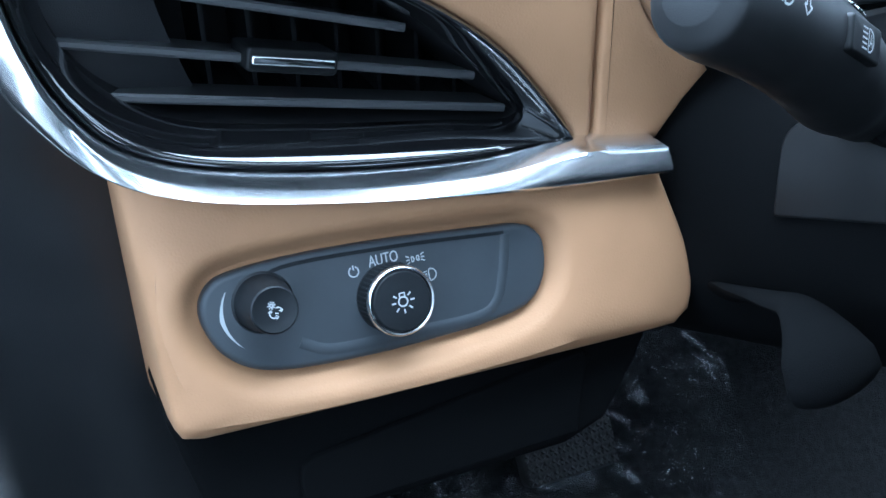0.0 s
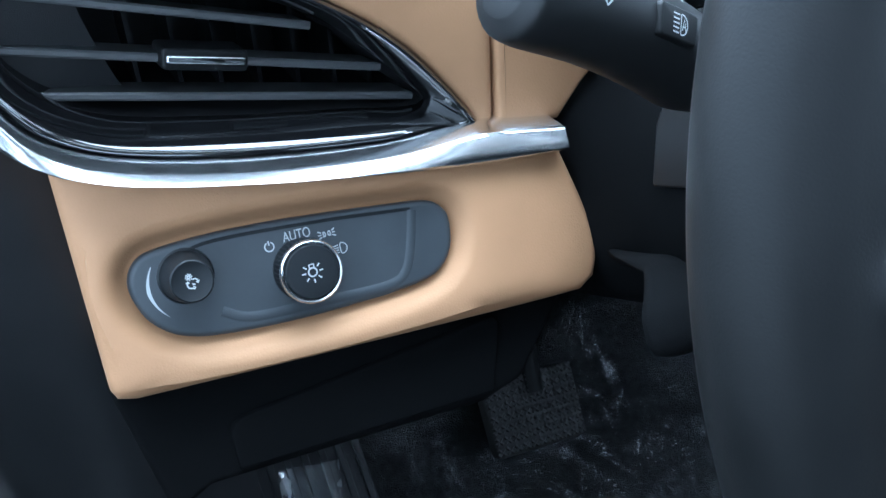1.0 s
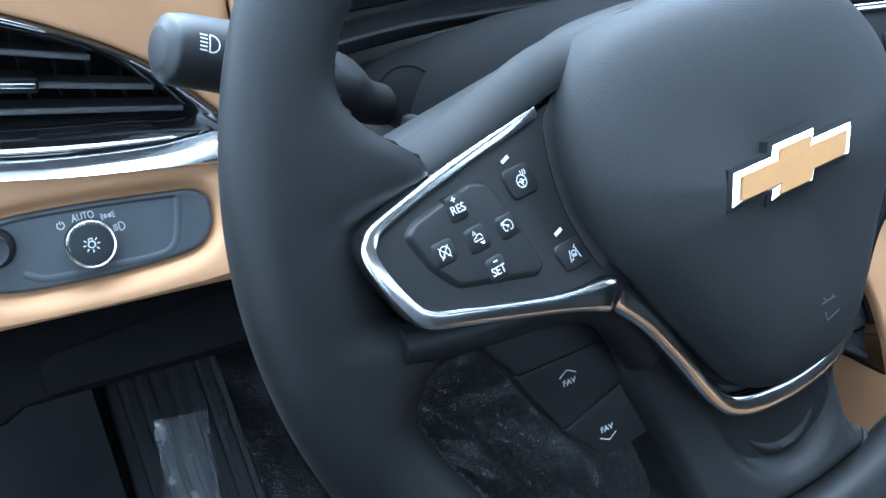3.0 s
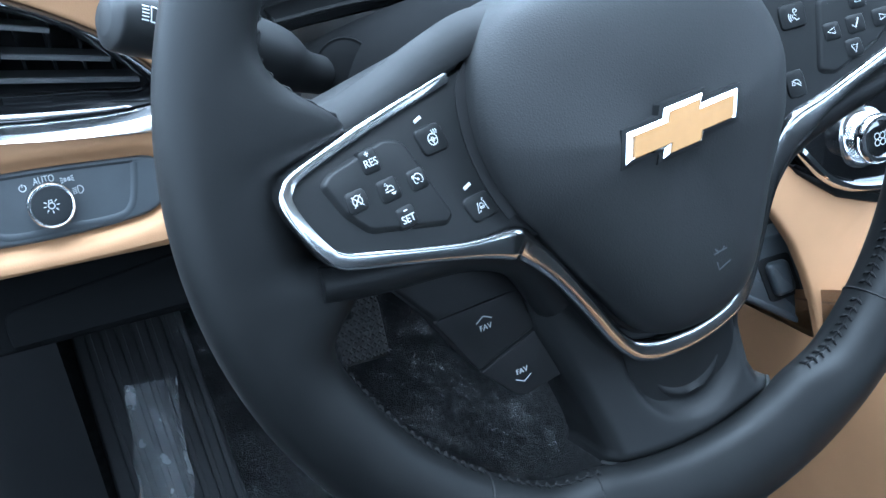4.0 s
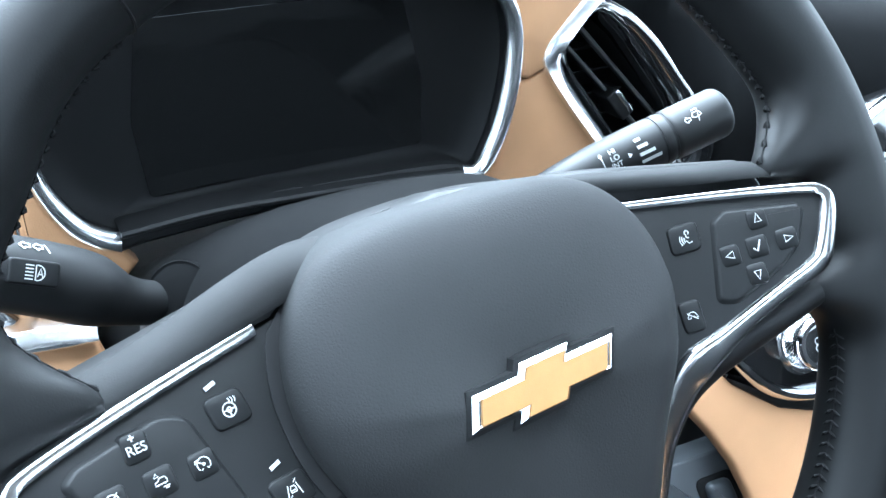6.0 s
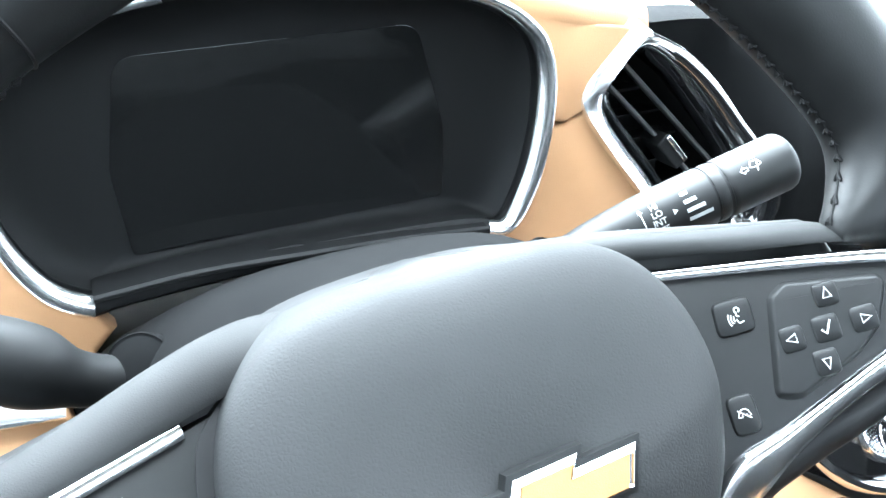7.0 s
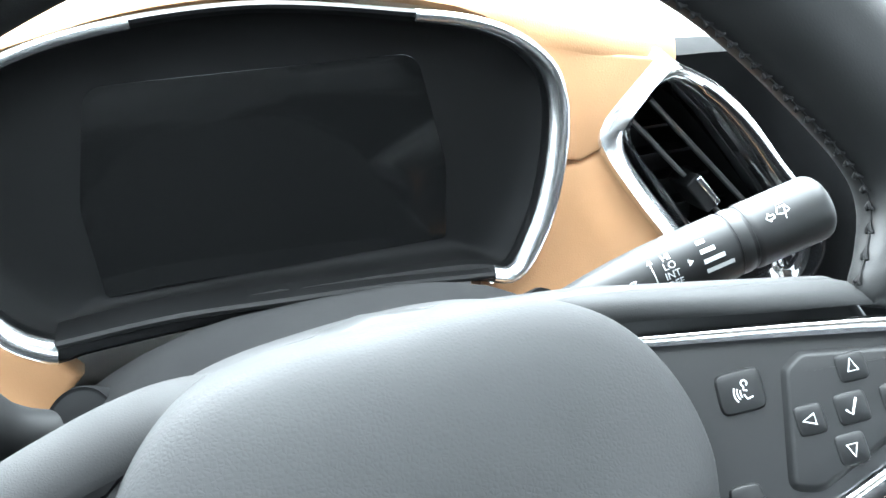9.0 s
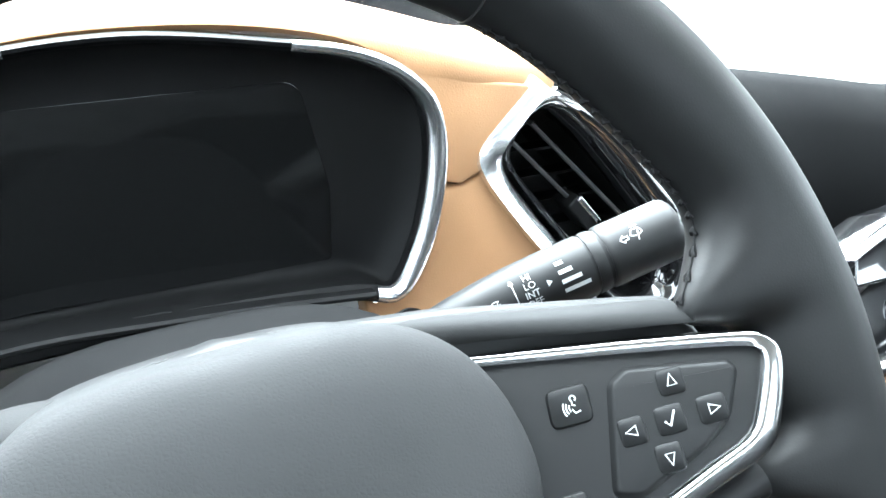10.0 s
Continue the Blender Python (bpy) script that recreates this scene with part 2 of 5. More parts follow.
def box(lo, hi, bevel=0.004, bm=None):
    """An upright block with all its edges rounded."""
    bm2 = bmesh.new()
    bmesh.ops.create_cube(bm2, size=1.0)
    for v in bm2.verts:
        v.co = Vector([lo[i] + (hi[i] - lo[i]) * (v.co[i] + 0.5) for i in range(3)])
    if bevel:
        bmesh.ops.bevel(bm2, geom=bm2.edges[:], offset=bevel, segments=2, affect="EDGES", profile=0.5)
    return bm2


def strokes(lines, width=0.0004, lift=0.00015, bm=None, place=None):
    """Flat printed lines in the xy plane. A line is a list of points; place: where a point goes."""
    bm = bm or bmesh.new()
    for line in lines:
        p = [np.array(a, float) for a in line]
        shut = len(p) > 2 and np.allclose(p[0], p[-1])
        if shut:
            p = p[:-1]
        k = len(p)
        l, r = [], []
        for i in range(k):
            a = p[i - 1] if shut or i else p[0]
            b = p[(i + 1) % k] if shut or i < k - 1 else p[-1]
            t = (b - a) / (np.linalg.norm(b - a) + 1e-12)
            n = np.array([-t[1], t[0]]) * width / 2
            l.append(p[i] + n), r.append(p[i] - n)
        put = place or (lambda q: (q[0], q[1], lift))
        lv, rv = [bm.verts.new(put(q)) for q in l], [bm.verts.new(put(q)) for q in r]
        for i in range(k if shut else k - 1):
            j = (i + 1) % k
            bm.faces.new((lv[i], rv[i], rv[j], lv[j]))
    return bm


def arc(cx, cy, r, a0, a1, n=14):
    return [(cx + r * math.cos(radians(a0 + (a1 - a0) * i / n)), cy + r * math.sin(radians(a0 + (a1 - a0) * i / n))) for i in range(n + 1)]


def scaled(lines, s, dx=0.0, dy=0.0, turn=0.0):
    c, w = math.cos(radians(turn)), math.sin(radians(turn))
    return [[(dx + s * (x * c - y * w), dy + s * (x * w + y * c)) for x, y in line] for line in lines]


def lettering(word, size, thick=0.0002):
    """The word as a mesh, centred, in the xy plane."""
    cu = bpy.data.curves.new("lettering", "FONT")
    cu.body, cu.size, cu.extrude, cu.align_x, cu.align_y = word, size, thick / 2, "CENTER", "CENTER"
    ob = bpy.data.objects.new("lettering", cu)
    scene.collection.objects.link(ob)
    me = bpy.data.meshes.new_from_object(ob.evaluated_get(bpy.context.evaluated_depsgraph_get()))
    bpy.data.objects.remove(ob)
    bm = bmesh.new()
    bm.from_mesh(me)
    return bm


def ease(t):
    t = min(max(t, 0.0), 1.0)
    return t * t * (3 - 2 * t)


def frame_at(origin, x, z):
    """A frame from its origin, its x axis and about its z axis."""
    x, z = Vector(x).normalized(), Vector(z).normalized()
    y = z.cross(x).normalized()
    z = x.cross(y)
    m = Matrix((x, y, z)).transposed().to_4x4()
    m.translation = origin
    return m


def wpart(name, bm, mat, owner, label="", **k):
    """A part given in world coordinates, under a thing."""
    return part(name, bm, mat, owner, label, at=FRAMES[owner].inverted(), **k)


def at(x, y, z):
    return Matrix.Translation((x, y, z))


# ---- the car's shell ----
ground = bmesh.new()
bmesh.ops.create_grid(ground, x_segments=2, y_segments=2, size=400)
solid("ground", ground, ASPHALT, "pale concrete ground outside the car", "ground", "structure")

floor_path = [(-0.9, 0.40), (0.15, 0.40), (0.28, 0.46), (0.48, 0.66), (0.62, 0.78), (0.74, 0.86)]
rows = smoothed(floor_path, 5)
bm = loft([[(x, y, z) for y, z in rows] for x in np.linspace(-0.05, 1.3, 8)], closed=False)
bmesh.ops.solidify(bm, geom=bm.faces[:], thickness=0.02)
solid("floor", bm, CARPET, "black carpet footwell floor and toe board", "floor", "structure")

solid("ceiling", box((0.17, -0.90, 1.47), (1.4, -0.20, 1.52), 0.01), HEADLINER, "pale grey fabric headliner of the car roof", "ceiling", "structure")
# unseen rear wall, its top set by how much light comes from behind
solid("wall_rear", box((-0.1, -0.96, 0.3), (1.4, -0.90, 1.12), 0.02), PLASTIC, "unseen dark wall behind the seats, kept low to let rear light in", "wall", "structure")
# top raised to 1.0 to keep right side light off the console
solid("wall_right", box((1.34, -0.89, 0.3), (1.40, 0.78, 1.0), 0.02), PLASTIC, "dark trim of the passenger door below its window", "wall", "structure")
bm = tube([(-0.10, 0.72, 1.06), (-0.095, 0.30, 1.25), (-0.07, -0.22, 1.47)], [0.03, 0.028, 0.03], 14, normal=(1, 0, 0))
solid("trim_pillar_left", bm, PLASTIC, "dark grained trim of the windscreen pillar", "pillar", "structure")


# unseen walls on the driver side, added and sized to hold back side light
solid("wall_left_rear", box((-0.13, -0.95, 0.981), (-0.07, -0.20, 1.50), 0.02), LIGHT_BLOCK, "unseen grey wall added to block light from the left rear", "wall", "structure")
solid("wall_left_door", box((-0.13, -0.95, 0.3), (-0.07, 0.12, 0.96), 0.02), PLASTIC, "unseen dark wall added to block low light from the left", "wall", "structure")
# unseen block on the far side, set back to open the light there
solid("wall_right_rear", box((1.35, -0.95, 1.02), (1.40, -0.60, 1.52), 0.02), PLASTIC, "unseen dark wall at the far rear, set back to let side light in", "wall", "structure")
# also out of view; its height keeps low left light off the end cap
solid("wall_left", box((-0.17, 0.12, 0.3), (-0.11, 0.42, 1.00), 0.02), PLASTIC, "unseen dark wall added to block low light beside the end cap", "wall", "structure")
solid("wall_kick", box((-0.07, 0.42, 0.30), (-0.04, 0.80, 1.00), 0.01), PLASTIC, "dark kick panel beside the footwell", "wall", "structure")
solid("wall_firewall", box((-0.05, 0.78, 0.60), (1.40, 0.82, 0.90), 0.01), DARK, "dark firewall behind the dashboard", "wall", "structure")
hood = loft([[(x, 0.86, 1.00 - 0.05 * ((x - 0.65) / 0.75) ** 2), (x, 1.2, 1.01 - 0.06 * ((x - 0.65) / 0.75) ** 2), (x, 1.6, 0.97 - 0.08 * ((x - 0.65) / 0.75) ** 2), (x, 1.9, 0.86 - 0.1 * ((x - 0.65) / 0.75) ** 2), (x, 2.0, 0.70)] for x in np.linspace(-0.1, 1.4, 16)], closed=False)
solid("car_hood", hood, PAINT, "silver painted hood of the car beyond the windscreen", "car hood")
pane = loft([[(x, 0.84, 0.99), (x, 0.32, 1.26), (x, -0.20, 1.48)] for x in np.linspace(0.0, 1.36, 6)], closed=False)
glass_ob = solid("window_windscreen", pane, FILM, "clear raked windscreen glass", "windscreen", "structure")
glass_ob.visible_shadow = False

# ---- dashboard ----
dash = thing("dashboard", at(0.3, 0.3, 0.95), "tan and black leather-grained dashboard with chrome trim", "dashboard")

# upper pad, from its front edge back to the windscreen: x, front y, front z, mid z, tan or black by the edge
edge = smoothed([(-0.03, 0.30, 1.055), (0.05, 0.275, 1.078), (0.13, 0.262, 1.094), (0.20, 0.252, 1.106), (0.26, 0.250, 1.1175), (0.31, 0.250, 1.1185), (0.36, 0.250, 1.1125), (0.41, 0.2515, 1.0985), (0.45, 0.2535, 1.086), (0.485, 0.264, 1.080), (0.50, 0.30, 1.078)], 5)
rings = []
for x, y, z in edge:
    low = 0.010 * ease((x - 0.385) / 0.02)
    rings.append([(x, y + 0.003, z - 0.006 - low), (x, y, z - 0.004 - 0.6 * low), (x, y + 0.0008, z - 0.0025), (x, y + 0.004, z + 0.001), (x, y + 0.010, z + 0.0055), (x, y + 0.020, z + 0.0095), (x, y + 0.035, z + 0.0120), (x, y + 0.06, z + 0.0125), (x, y + 0.14, z + 0.002), (x, 0.55, 1.055), (x, 0.80, 1.03)])
wpart("upper_pad", loft(rings, closed=False), TAN, dash, "tan leather hood over the instruments")

# passenger side pad, black
edge = smoothed([(0.528, 0.335, 1.066), (0.575, 0.345, 1.062), (0.66, 0.38, 1.047), (0.734, 0.40, 1.033), (0.80, 0.40, 1.020), (0.87, 0.40, 1.006), (1.0, 0.40, 0.986), (1.34, 0.40, 0.96)], 5)
rings = []
for x, y, z in edge:
    k = min(max((x - 0.585) / 0.05, 0.0), 1.0)
    rings.append([(x, y + 0.022 - 0.042 * k, z - 0.20), (x, y + 0.018 - 0.063 * k, z - 0.10), (x, y + 0.012 - 0.042 * k, z - 0.03), (x, y - 0.005, z - 0.006), (x, y + 0.02, z), (x, y + 0.05, z - 0.003), (x, 0.60, z - 0.025), (x, 0.80, z - 0.05)])
wpart("passenger_pad", loft(rings, closed=False), COLUMN, dash, "black grained pad of the passenger side")

# outlines on the fascia (x, z)
GLOSS_UP = smoothed([(0.171, 0.972), (0.157, 0.991), (0.143, 1.007), (0.125, 1.021), (0.100, 1.036), (0.073, 1.049), (0.040, 1.060), (0.010, 1.066)], 5)
TRIM_UP = smoothed([(0.199, 0.9685), (0.165, 0.974), (0.133, 0.9745), (0.087, 0.981), (0.050, 0.9905), (0.030, 1.001), (0.020, 1.015), (0.0155, 1.028), (0.0135, 1.042), (0.012, 1.064)], 6)
TRIM_LOW = smoothed([(0.1975, 0.9590), (0.157, 0.9630), (0.122, 0.9695), (0.088, 0.9765), (0.048, 0.9865), (0.024, 0.9975), (0.009, 1.015), (0.002, 1.030), (-0.003, 1.044), (-0.007, 1.066)], 6)
BEZEL = [(0.216, 0.9935), (0.199, 1.0045), (0.188, 1.0250), (0.184, 1.048), (0.187, 1.078), (0.201, 1.0965), (0.240, 1.1100), (0.300, 1.1135), (0.362, 1.1045), (0.384, 1.1000), (0.400, 1.0935), (0.4125, 1.0845), (0.4205, 1.0735), (0.4235, 1.055), (0.4205, 1.031), (0.412, 1.006), (0.397, 0.9885), (0.372, 0.9930), (0.30, 0.9965), (0.229, 0.9950)]


def fascia(name, outline, y, label, mat=TAN, thick=0.012, bevel=0.003, slope=0.0, z0=1.0):
    bm = slab([(x, z) for x, z in outline], 0, thick, bevel)
    for v in bm.verts:
        x, z, d = v.co
        v.co = Vector((x, y + slope * (z - z0) + thick - d, z))
    return wpart(name, bm, mat, dash, label)


left_edge = [tuple(p) for p in smoothed([(a, b) for a, b in BEZEL[:7]], 4)]
# tan panel between side vent and cluster, in two pieces at the upright seam
seam_x = 0.1775
inner = [p for p in GLOSS_UP if p[0] < 0.168]
fascia("vent_surround_panel", [(seam_x, 0.969), (seam_x, 1.095), (0.13, 1.093), (0.05, 1.080), (0.0, 1.068)] + [tuple(p) for p in inner[::-1]] + [(0.171, 0.969)], 0.2525, "tan leather panel above the side vent")
fascia("cluster_side_panel", [(seam_x + 0.0012, 0.968), (0.204, 0.965), (0.214, 0.977), (0.2235, 0.986), (0.217, 0.9945)] + [p for p in left_edge if 0.998 < p[1] < 1.104] + [(0.215, 1.106), (seam_x + 0.0012, 1.097)], 0.2515, "tan leather panel beside the cluster")
# tan panel on the other side of the cluster, with the seam running to the vent
right_edge = [tuple(p) for p in smoothed([(a, b) for a, b in BEZEL[7:17]], 4)]
up = [p for p in right_edge if p[0] > 0.40 and p[1] > 1.034]
low = [p for p in right_edge if p[0] > 0.386 and p[1] < 1.032]
fascia("vent_side_panel", up + [(0.4315, 1.0345), (0.4475, 1.040), (0.4475, 1.050), (0.470, 1.073), (0.44, 1.079), (0.405, 1.0905)], 0.2528, "upper tan leather panel between cluster and centre vent", bevel=0.0018)
fascia("vent_lower_panel", low[::-1] + [(0.4225, 1.0332), (0.4315, 1.0337), (0.4485, 1.0390), (0.480, 0.987), (0.47, 0.955), (0.38, 0.955), (0.378, 0.992)][0:5] + [(0.46, 0.95), (0.385, 0.95), (0.383, 0.992)], 0.2536, "lower tan leather panel between cluster and centre vent", bevel=0.0018)

# chrome belt under and round the side vent
rings = []
BELT_TOP = [np.array(l) + (np.array(u) - np.array(l)) * float(np.interp(u[0], [0.0, 0.02, 0.04, 0.13, 0.17, 0.2], [0.92, 0.92, 0.90, 0.92, 1.0, 1.0])) for l, u in zip(TRIM_LOW, TRIM_UP)]
flat_prof = ((0.0, 0.262), (0.0, 0.2420), (0.05, 0.2392), (0.13, 0.2367), (0.22, 0.2354), (0.32, 0.2350), (0.42, 0.2356), (0.54, 0.2365), (0.68, 0.2377), (0.82, 0.2389), (0.94, 0.2400), (1.0, 0.262))
turned_prof = ((0.0, 0.262), (0.0, 0.2490), (0.06, 0.2462), (0.15, 0.2428), (0.25, 0.2402), (0.35, 0.2386), (0.45, 0.2377), (0.60, 0.2366), (0.75, 0.2357), (0.90, 0.2350), (0.97, 0.2362), (1.0, 0.262))
for i, ((xl, zl), (xu, zu)) in enumerate(zip(TRIM_LOW, BELT_TOP)):
    f = min(max((i / len(TRIM_LOW) - 0.45) / 0.3, 0), 1)
    ring = []
    for (ta, ya), (tb, yb) in zip(flat_prof, turned_prof):
        t, y = ta + (tb - ta) * f, ya + (yb - ya) * f
        z = zl + (zu - zl) * t
        ring.append((xl + (xu - xl) * t, y + 0.2 * max(z - 0.993, 0.0), z))
    rings.append(ring)
wpart("chrome_belt", loft(rings, True, True, True), SATIN, dash, "satin chrome trim strip curving up round the vent", sharp=50)

# lower tan panel that holds the light switch
TILT_P = radians(22)
PANEL = frame_at((0.1, 0.24, 0.9545), (1, 0, 0), (0, -math.cos(TILT_P), math.sin(TILT_P)))
UPP = math.cos(TILT_P)


def on_panel(x, z):
    return (x - 0.1, (z - 0.9545) / UPP)


plate_o = smoothed([(-0.0588, -0.0010), (-0.0556, 0.0047), (-0.0488, 0.0073), (-0.0300, 0.0076), (-0.0040, 0.0057), (0.0300, 0.0015), (0.0430, -0.0006), (0.0482, -0.0045), (0.0497, -0.0095), (0.0480, -0.0185), (0.0424, -0.0252), (0.0330, -0.0278), (0.0140, -0.0283), (-0.0100, -0.0275), (-0.0340, -0.0250), (-0.0470, -0.0215), (-0.0545, -0.0155), (-0.0580, -0.0085)], 6, True)
outer = fillet([(*on_panel(0.0285, 0.9985), 0.003), (*on_panel(0.048, 0.9900), 0.01), (*on_panel(0.088, 0.9800), 0.02), (*on_panel(0.122, 0.9725), 0.02), (*on_panel(0.157, 0.9665), 0.02), (*on_panel(0.1975, 0.9635), 0.003), (*on_panel(0.2080, 0.928), 0.03), (*on_panel(0.2035, 0.9080), 0.012), (*on_panel(0.0275, 0.9205), 0.006)], 6)
n = 120
ctr = np.mean(plate_o, 0)


def by_angle(o, n):
    out = []
    for i in range(n):
        a = 2 * math.pi * i / n
        d = np.array([math.cos(a), math.sin(a)])
        best = 0
        for j in range(len(o)):
            p, q = np.array(o[j - 1]) - ctr, np.array(o[j]) - ctr
            e = q - p
            den = d[0] * e[1] - d[1] * e[0]
            if abs(den) < 1e-12:
                continue
            t = (p[0] * e[1] - p[1] * e[0]) / den
            s = (p[0] * d[1] - p[1] * d[0]) / den
            if 0 <= s <= 1 and t > best:
                best = t
        out.append(ctr + d * best)
    return out


wider = lambda k: by_angle(inset(plate_o, -k), n)
ro, oo = wider(0.0085), by_angle(outer, n)
rings = [[(*p, -0.06) for p in oo], [(*p, -0.0040) for p in oo], [(*p, -0.0022) for p in inset(oo, 0.0005)], [(*p, -0.0008) for p in inset(oo, 0.0016)], [(*p, 0.0002) for p in inset(oo, 0.0036)]]
mid = lambda t: [a * (1 - t) + b * t for a, b in zip(oo, ro)]
rings += [[(*p, 0.0016) for p in mid(0.45)], [(*p, 0.0022) for p in mid(0.8)], [(*p, 0.0022) for p in ro]]
rings += [[(*p, h) for p in wider(k)] for k, h in ((0.0072, 0.0019), (0.0060, 0.0013), (0.0048, 0.0005), (0.0037, -0.0006), (0.0026, -0.0017), (0.0016, -0.0027), (0.0006, -0.0034), (-0.0010, -0.0038))]
bm = loft(rings, True, False, True)
for v in bm.verts:  # the panel runs back under the belt and bows out a little
    if v.co.z > -0.03:
        v.co.z += 0.003 * (1 - (v.co.x / 0.1) ** 2) * min(1.0, max(0.0, (v.co.z + 0.005) / 0.006))
panel_ob = thing("lower_dash_panel", PANEL, "tan leather-grained lower dash panel beside the steering column", "dash panel")
part("panel_shell", bm, TAN, panel_ob)

# black knee panel below it, with the lid's joint
knee = thing("knee_panel", at(0.1, 0.23, 0.88), "black plastic knee panel with a small access lid", "dash panel")
kn = [(0.026, 0.9195), (0.2035, 0.907), (0.186, 0.8935), (0.170, 0.8765), (0.153, 0.8725), (0.100, 0.8755), (0.050, 0.8780), (0.036, 0.872)]
bm = slab(fillet([(x, z, 0.004) for x, z in kn], 4), 0, 0.03, 0.003)
for v in bm.verts:
    x, z, d = v.co
    v.co = Vector((x, 0.2305 + 0.35 * (z - 0.90) + 0.03 - d + (0.004 if z > 0.9 else 0), z))
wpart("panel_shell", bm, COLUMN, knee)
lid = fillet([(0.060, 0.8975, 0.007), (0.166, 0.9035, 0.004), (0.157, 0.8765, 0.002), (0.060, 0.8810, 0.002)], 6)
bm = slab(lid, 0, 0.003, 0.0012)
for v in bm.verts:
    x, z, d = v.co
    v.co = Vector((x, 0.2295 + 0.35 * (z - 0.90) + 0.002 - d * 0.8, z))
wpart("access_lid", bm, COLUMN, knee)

# dark body of the dash behind all openings, and its outer end by the door
bm = box((0.0, 0.38, 0.80), (1.33, 0.78, 0.92), 0.02)
wpart("carrier", bm, DARK, dash)
end = smoothed([(0.002, 0.256, 1.075), (-0.002, 0.262, 1.04), (0.006, 0.268, 1.005), (0.020, 0.280, 0.970), (0.024, 0.284, 0.92), (0.026, 0.288, 0.86), (0.026, 0.292, 0.75), (0.024, 0.30, 0.55)], 5)
rings = []
for x, y, z in end:
    rings.append([(x + 0.05, y + 0.012, z), (x + 0.012, y + 0.003, z), (x, y, z), (x - 0.012, y + 0.0012, z), (x - 0.024, y + 0.0045, z), (x - 0.036, y + 0.0105, z), (x - 0.046, y + 0.019, z), (x - 0.055, y + 0.031, z), (x - 0.062, y + 0.048, z), (x - 0.067, y + 0.075, z), (x - 0.070, y + 0.13, z), (x - 0.070, y + 0.35, z)])
wpart("end_cap", loft(rings, closed=False), END, dash, "black grained end cap by the door opening")

# ---- side air vent ----
vent = thing("air_vent", at(0.09, 0.27, 1.0), "gloss black leaf-shaped side air vent with horizontal blades", "air vent", "dash vents")
N_V = 96
outer_v = resampled([(0.171, 0.9715)] + [tuple(p) for p in GLOSS_UP[1:]] + [tuple(p + (0.0004, -0.0004)) for p in BELT_TOP[::-1] if p[0] < 0.160 and p[1] < 1.062], N_V)
open_v = resampled(smoothed([(0.1560, 0.9795), (0.149, 0.988), (0.135, 1.003), (0.117, 1.0185), (0.094, 1.030), (0.071, 1.039), (0.042, 1.048), (0.024, 1.050), (0.0205, 1.036), (0.024, 1.0225), (0.030, 1.0125), (0.040, 1.0035), (0.056, 0.9965), (0.093, 0.9885), (0.128, 0.9825), (0.148, 0.9785)], 5, True), N_V)
lay = lambda o, y: [(p[0], y, p[1]) for p in o]
across = lambda f: [a * (1 - f) + b * f for a, b in zip(outer_v, open_v)]
wpart("frame", loft([lay(outer_v, 0.266), lay(outer_v, 0.2530)] + [lay(across(f), y) for f, y in ((0.06, 0.2512), (0.14, 0.2504), (0.24, 0.2506), (0.36, 0.2518), (0.50, 0.2536), (0.64, 0.2557), (0.78, 0.2580), (0.90, 0.2602))] + [lay(open_v, 0.2620), lay(open_v, 0.268)]), GLOSS, vent, "piano black frame")
deep = inset(open_v, 0.003)
wpart("duct", loft([lay(open_v, 0.266), lay(deep, 0.30), lay(deep, 0.325)], True, False, True), VOID, vent)


def blade(a, b, depth=0.016, thick=0.0016):
    """A vent blade whose front edge runs from a to b (x, y, z)."""
    sec = [(-thick * 0.28, -0.0001), (-thick * 0.6, -0.0007), (-thick * 0.5, -0.003), (-thick * 0.4, -depth), (thick * 0.4, -depth), (thick * 0.5, -0.003), (thick * 0.6, -0.0007), (thick * 0.28, -0.0001)]
    return sweep([a, [(p + q) / 2 for p, q in zip(a, b)], b], [(p, q) for p, q in sec], (0, -1, 0.12))


for a, b in (((0.017, 0.266, 1.026), (0.141, 0.266, 0.9945)), ((0.022, 0.266, 1.0105), (0.152, 0.266, 0.9815)), ((0.030, 0.266, 1.0395), (0.118, 0.266, 1.0135))):
    wpart("blade", blade(a, b, 0.02, 0.0022), BLADE, vent)
for i in range(9):
    x = 0.036 + i * 0.0135
    top = 1.044 - 0.33 * max(x - 0.05, 0)
    wpart("rear_blade", box((x, 0.288, 0.975), (x + 0.0014, 0.312, top), 0), SMOOTH, vent)
bm = slab(fillet([(-0.0135, -0.0035, 0.0018), (0.0135, -0.0035, 0.0018), (0.0135, 0.0035, 0.0018), (-0.0135, 0.0035, 0.0018)], 4), -0.012, 0.003, 0.0012)
TABM = frame_at((0.0818, 0.2645, 1.0105), (1, 0, -0.235), (0, -1, 0.1))
tab_ob = part("adjuster_tab", bm, SMOOTH, vent, at=FRAMES[vent].inverted() @ TABM)
bm = slab(fillet([(-0.0122, -0.0012, 0.0008), (0.0122, -0.0012, 0.0008), (0.0122, 0.0014, 0.0008), (-0.0122, 0.0014, 0.0008)], 4), 0.002, 0.0042, 0.0006)
part("tab_trim", bm, CHROME, tab_ob, "chrome insert of the vent tab")

# ---- light switch ----
lights = thing("light_switch_panel", PANEL, "charcoal light switch panel with two round knobs", "switch panel")
part("plate", slab(plate_o, -0.006, 0.0015, 0.0020, 5), PLATE, lights)
groove = smoothed([on_panel(0.0665, 0.9385), on_panel(0.076, 0.9342), on_panel(0.100, 0.9325), on_panel(0.122, 0.9312), on_panel(0.1295, 0.934), on_panel(0.1335, 0.942), on_panel(0.1365, 0.9525)], 6)
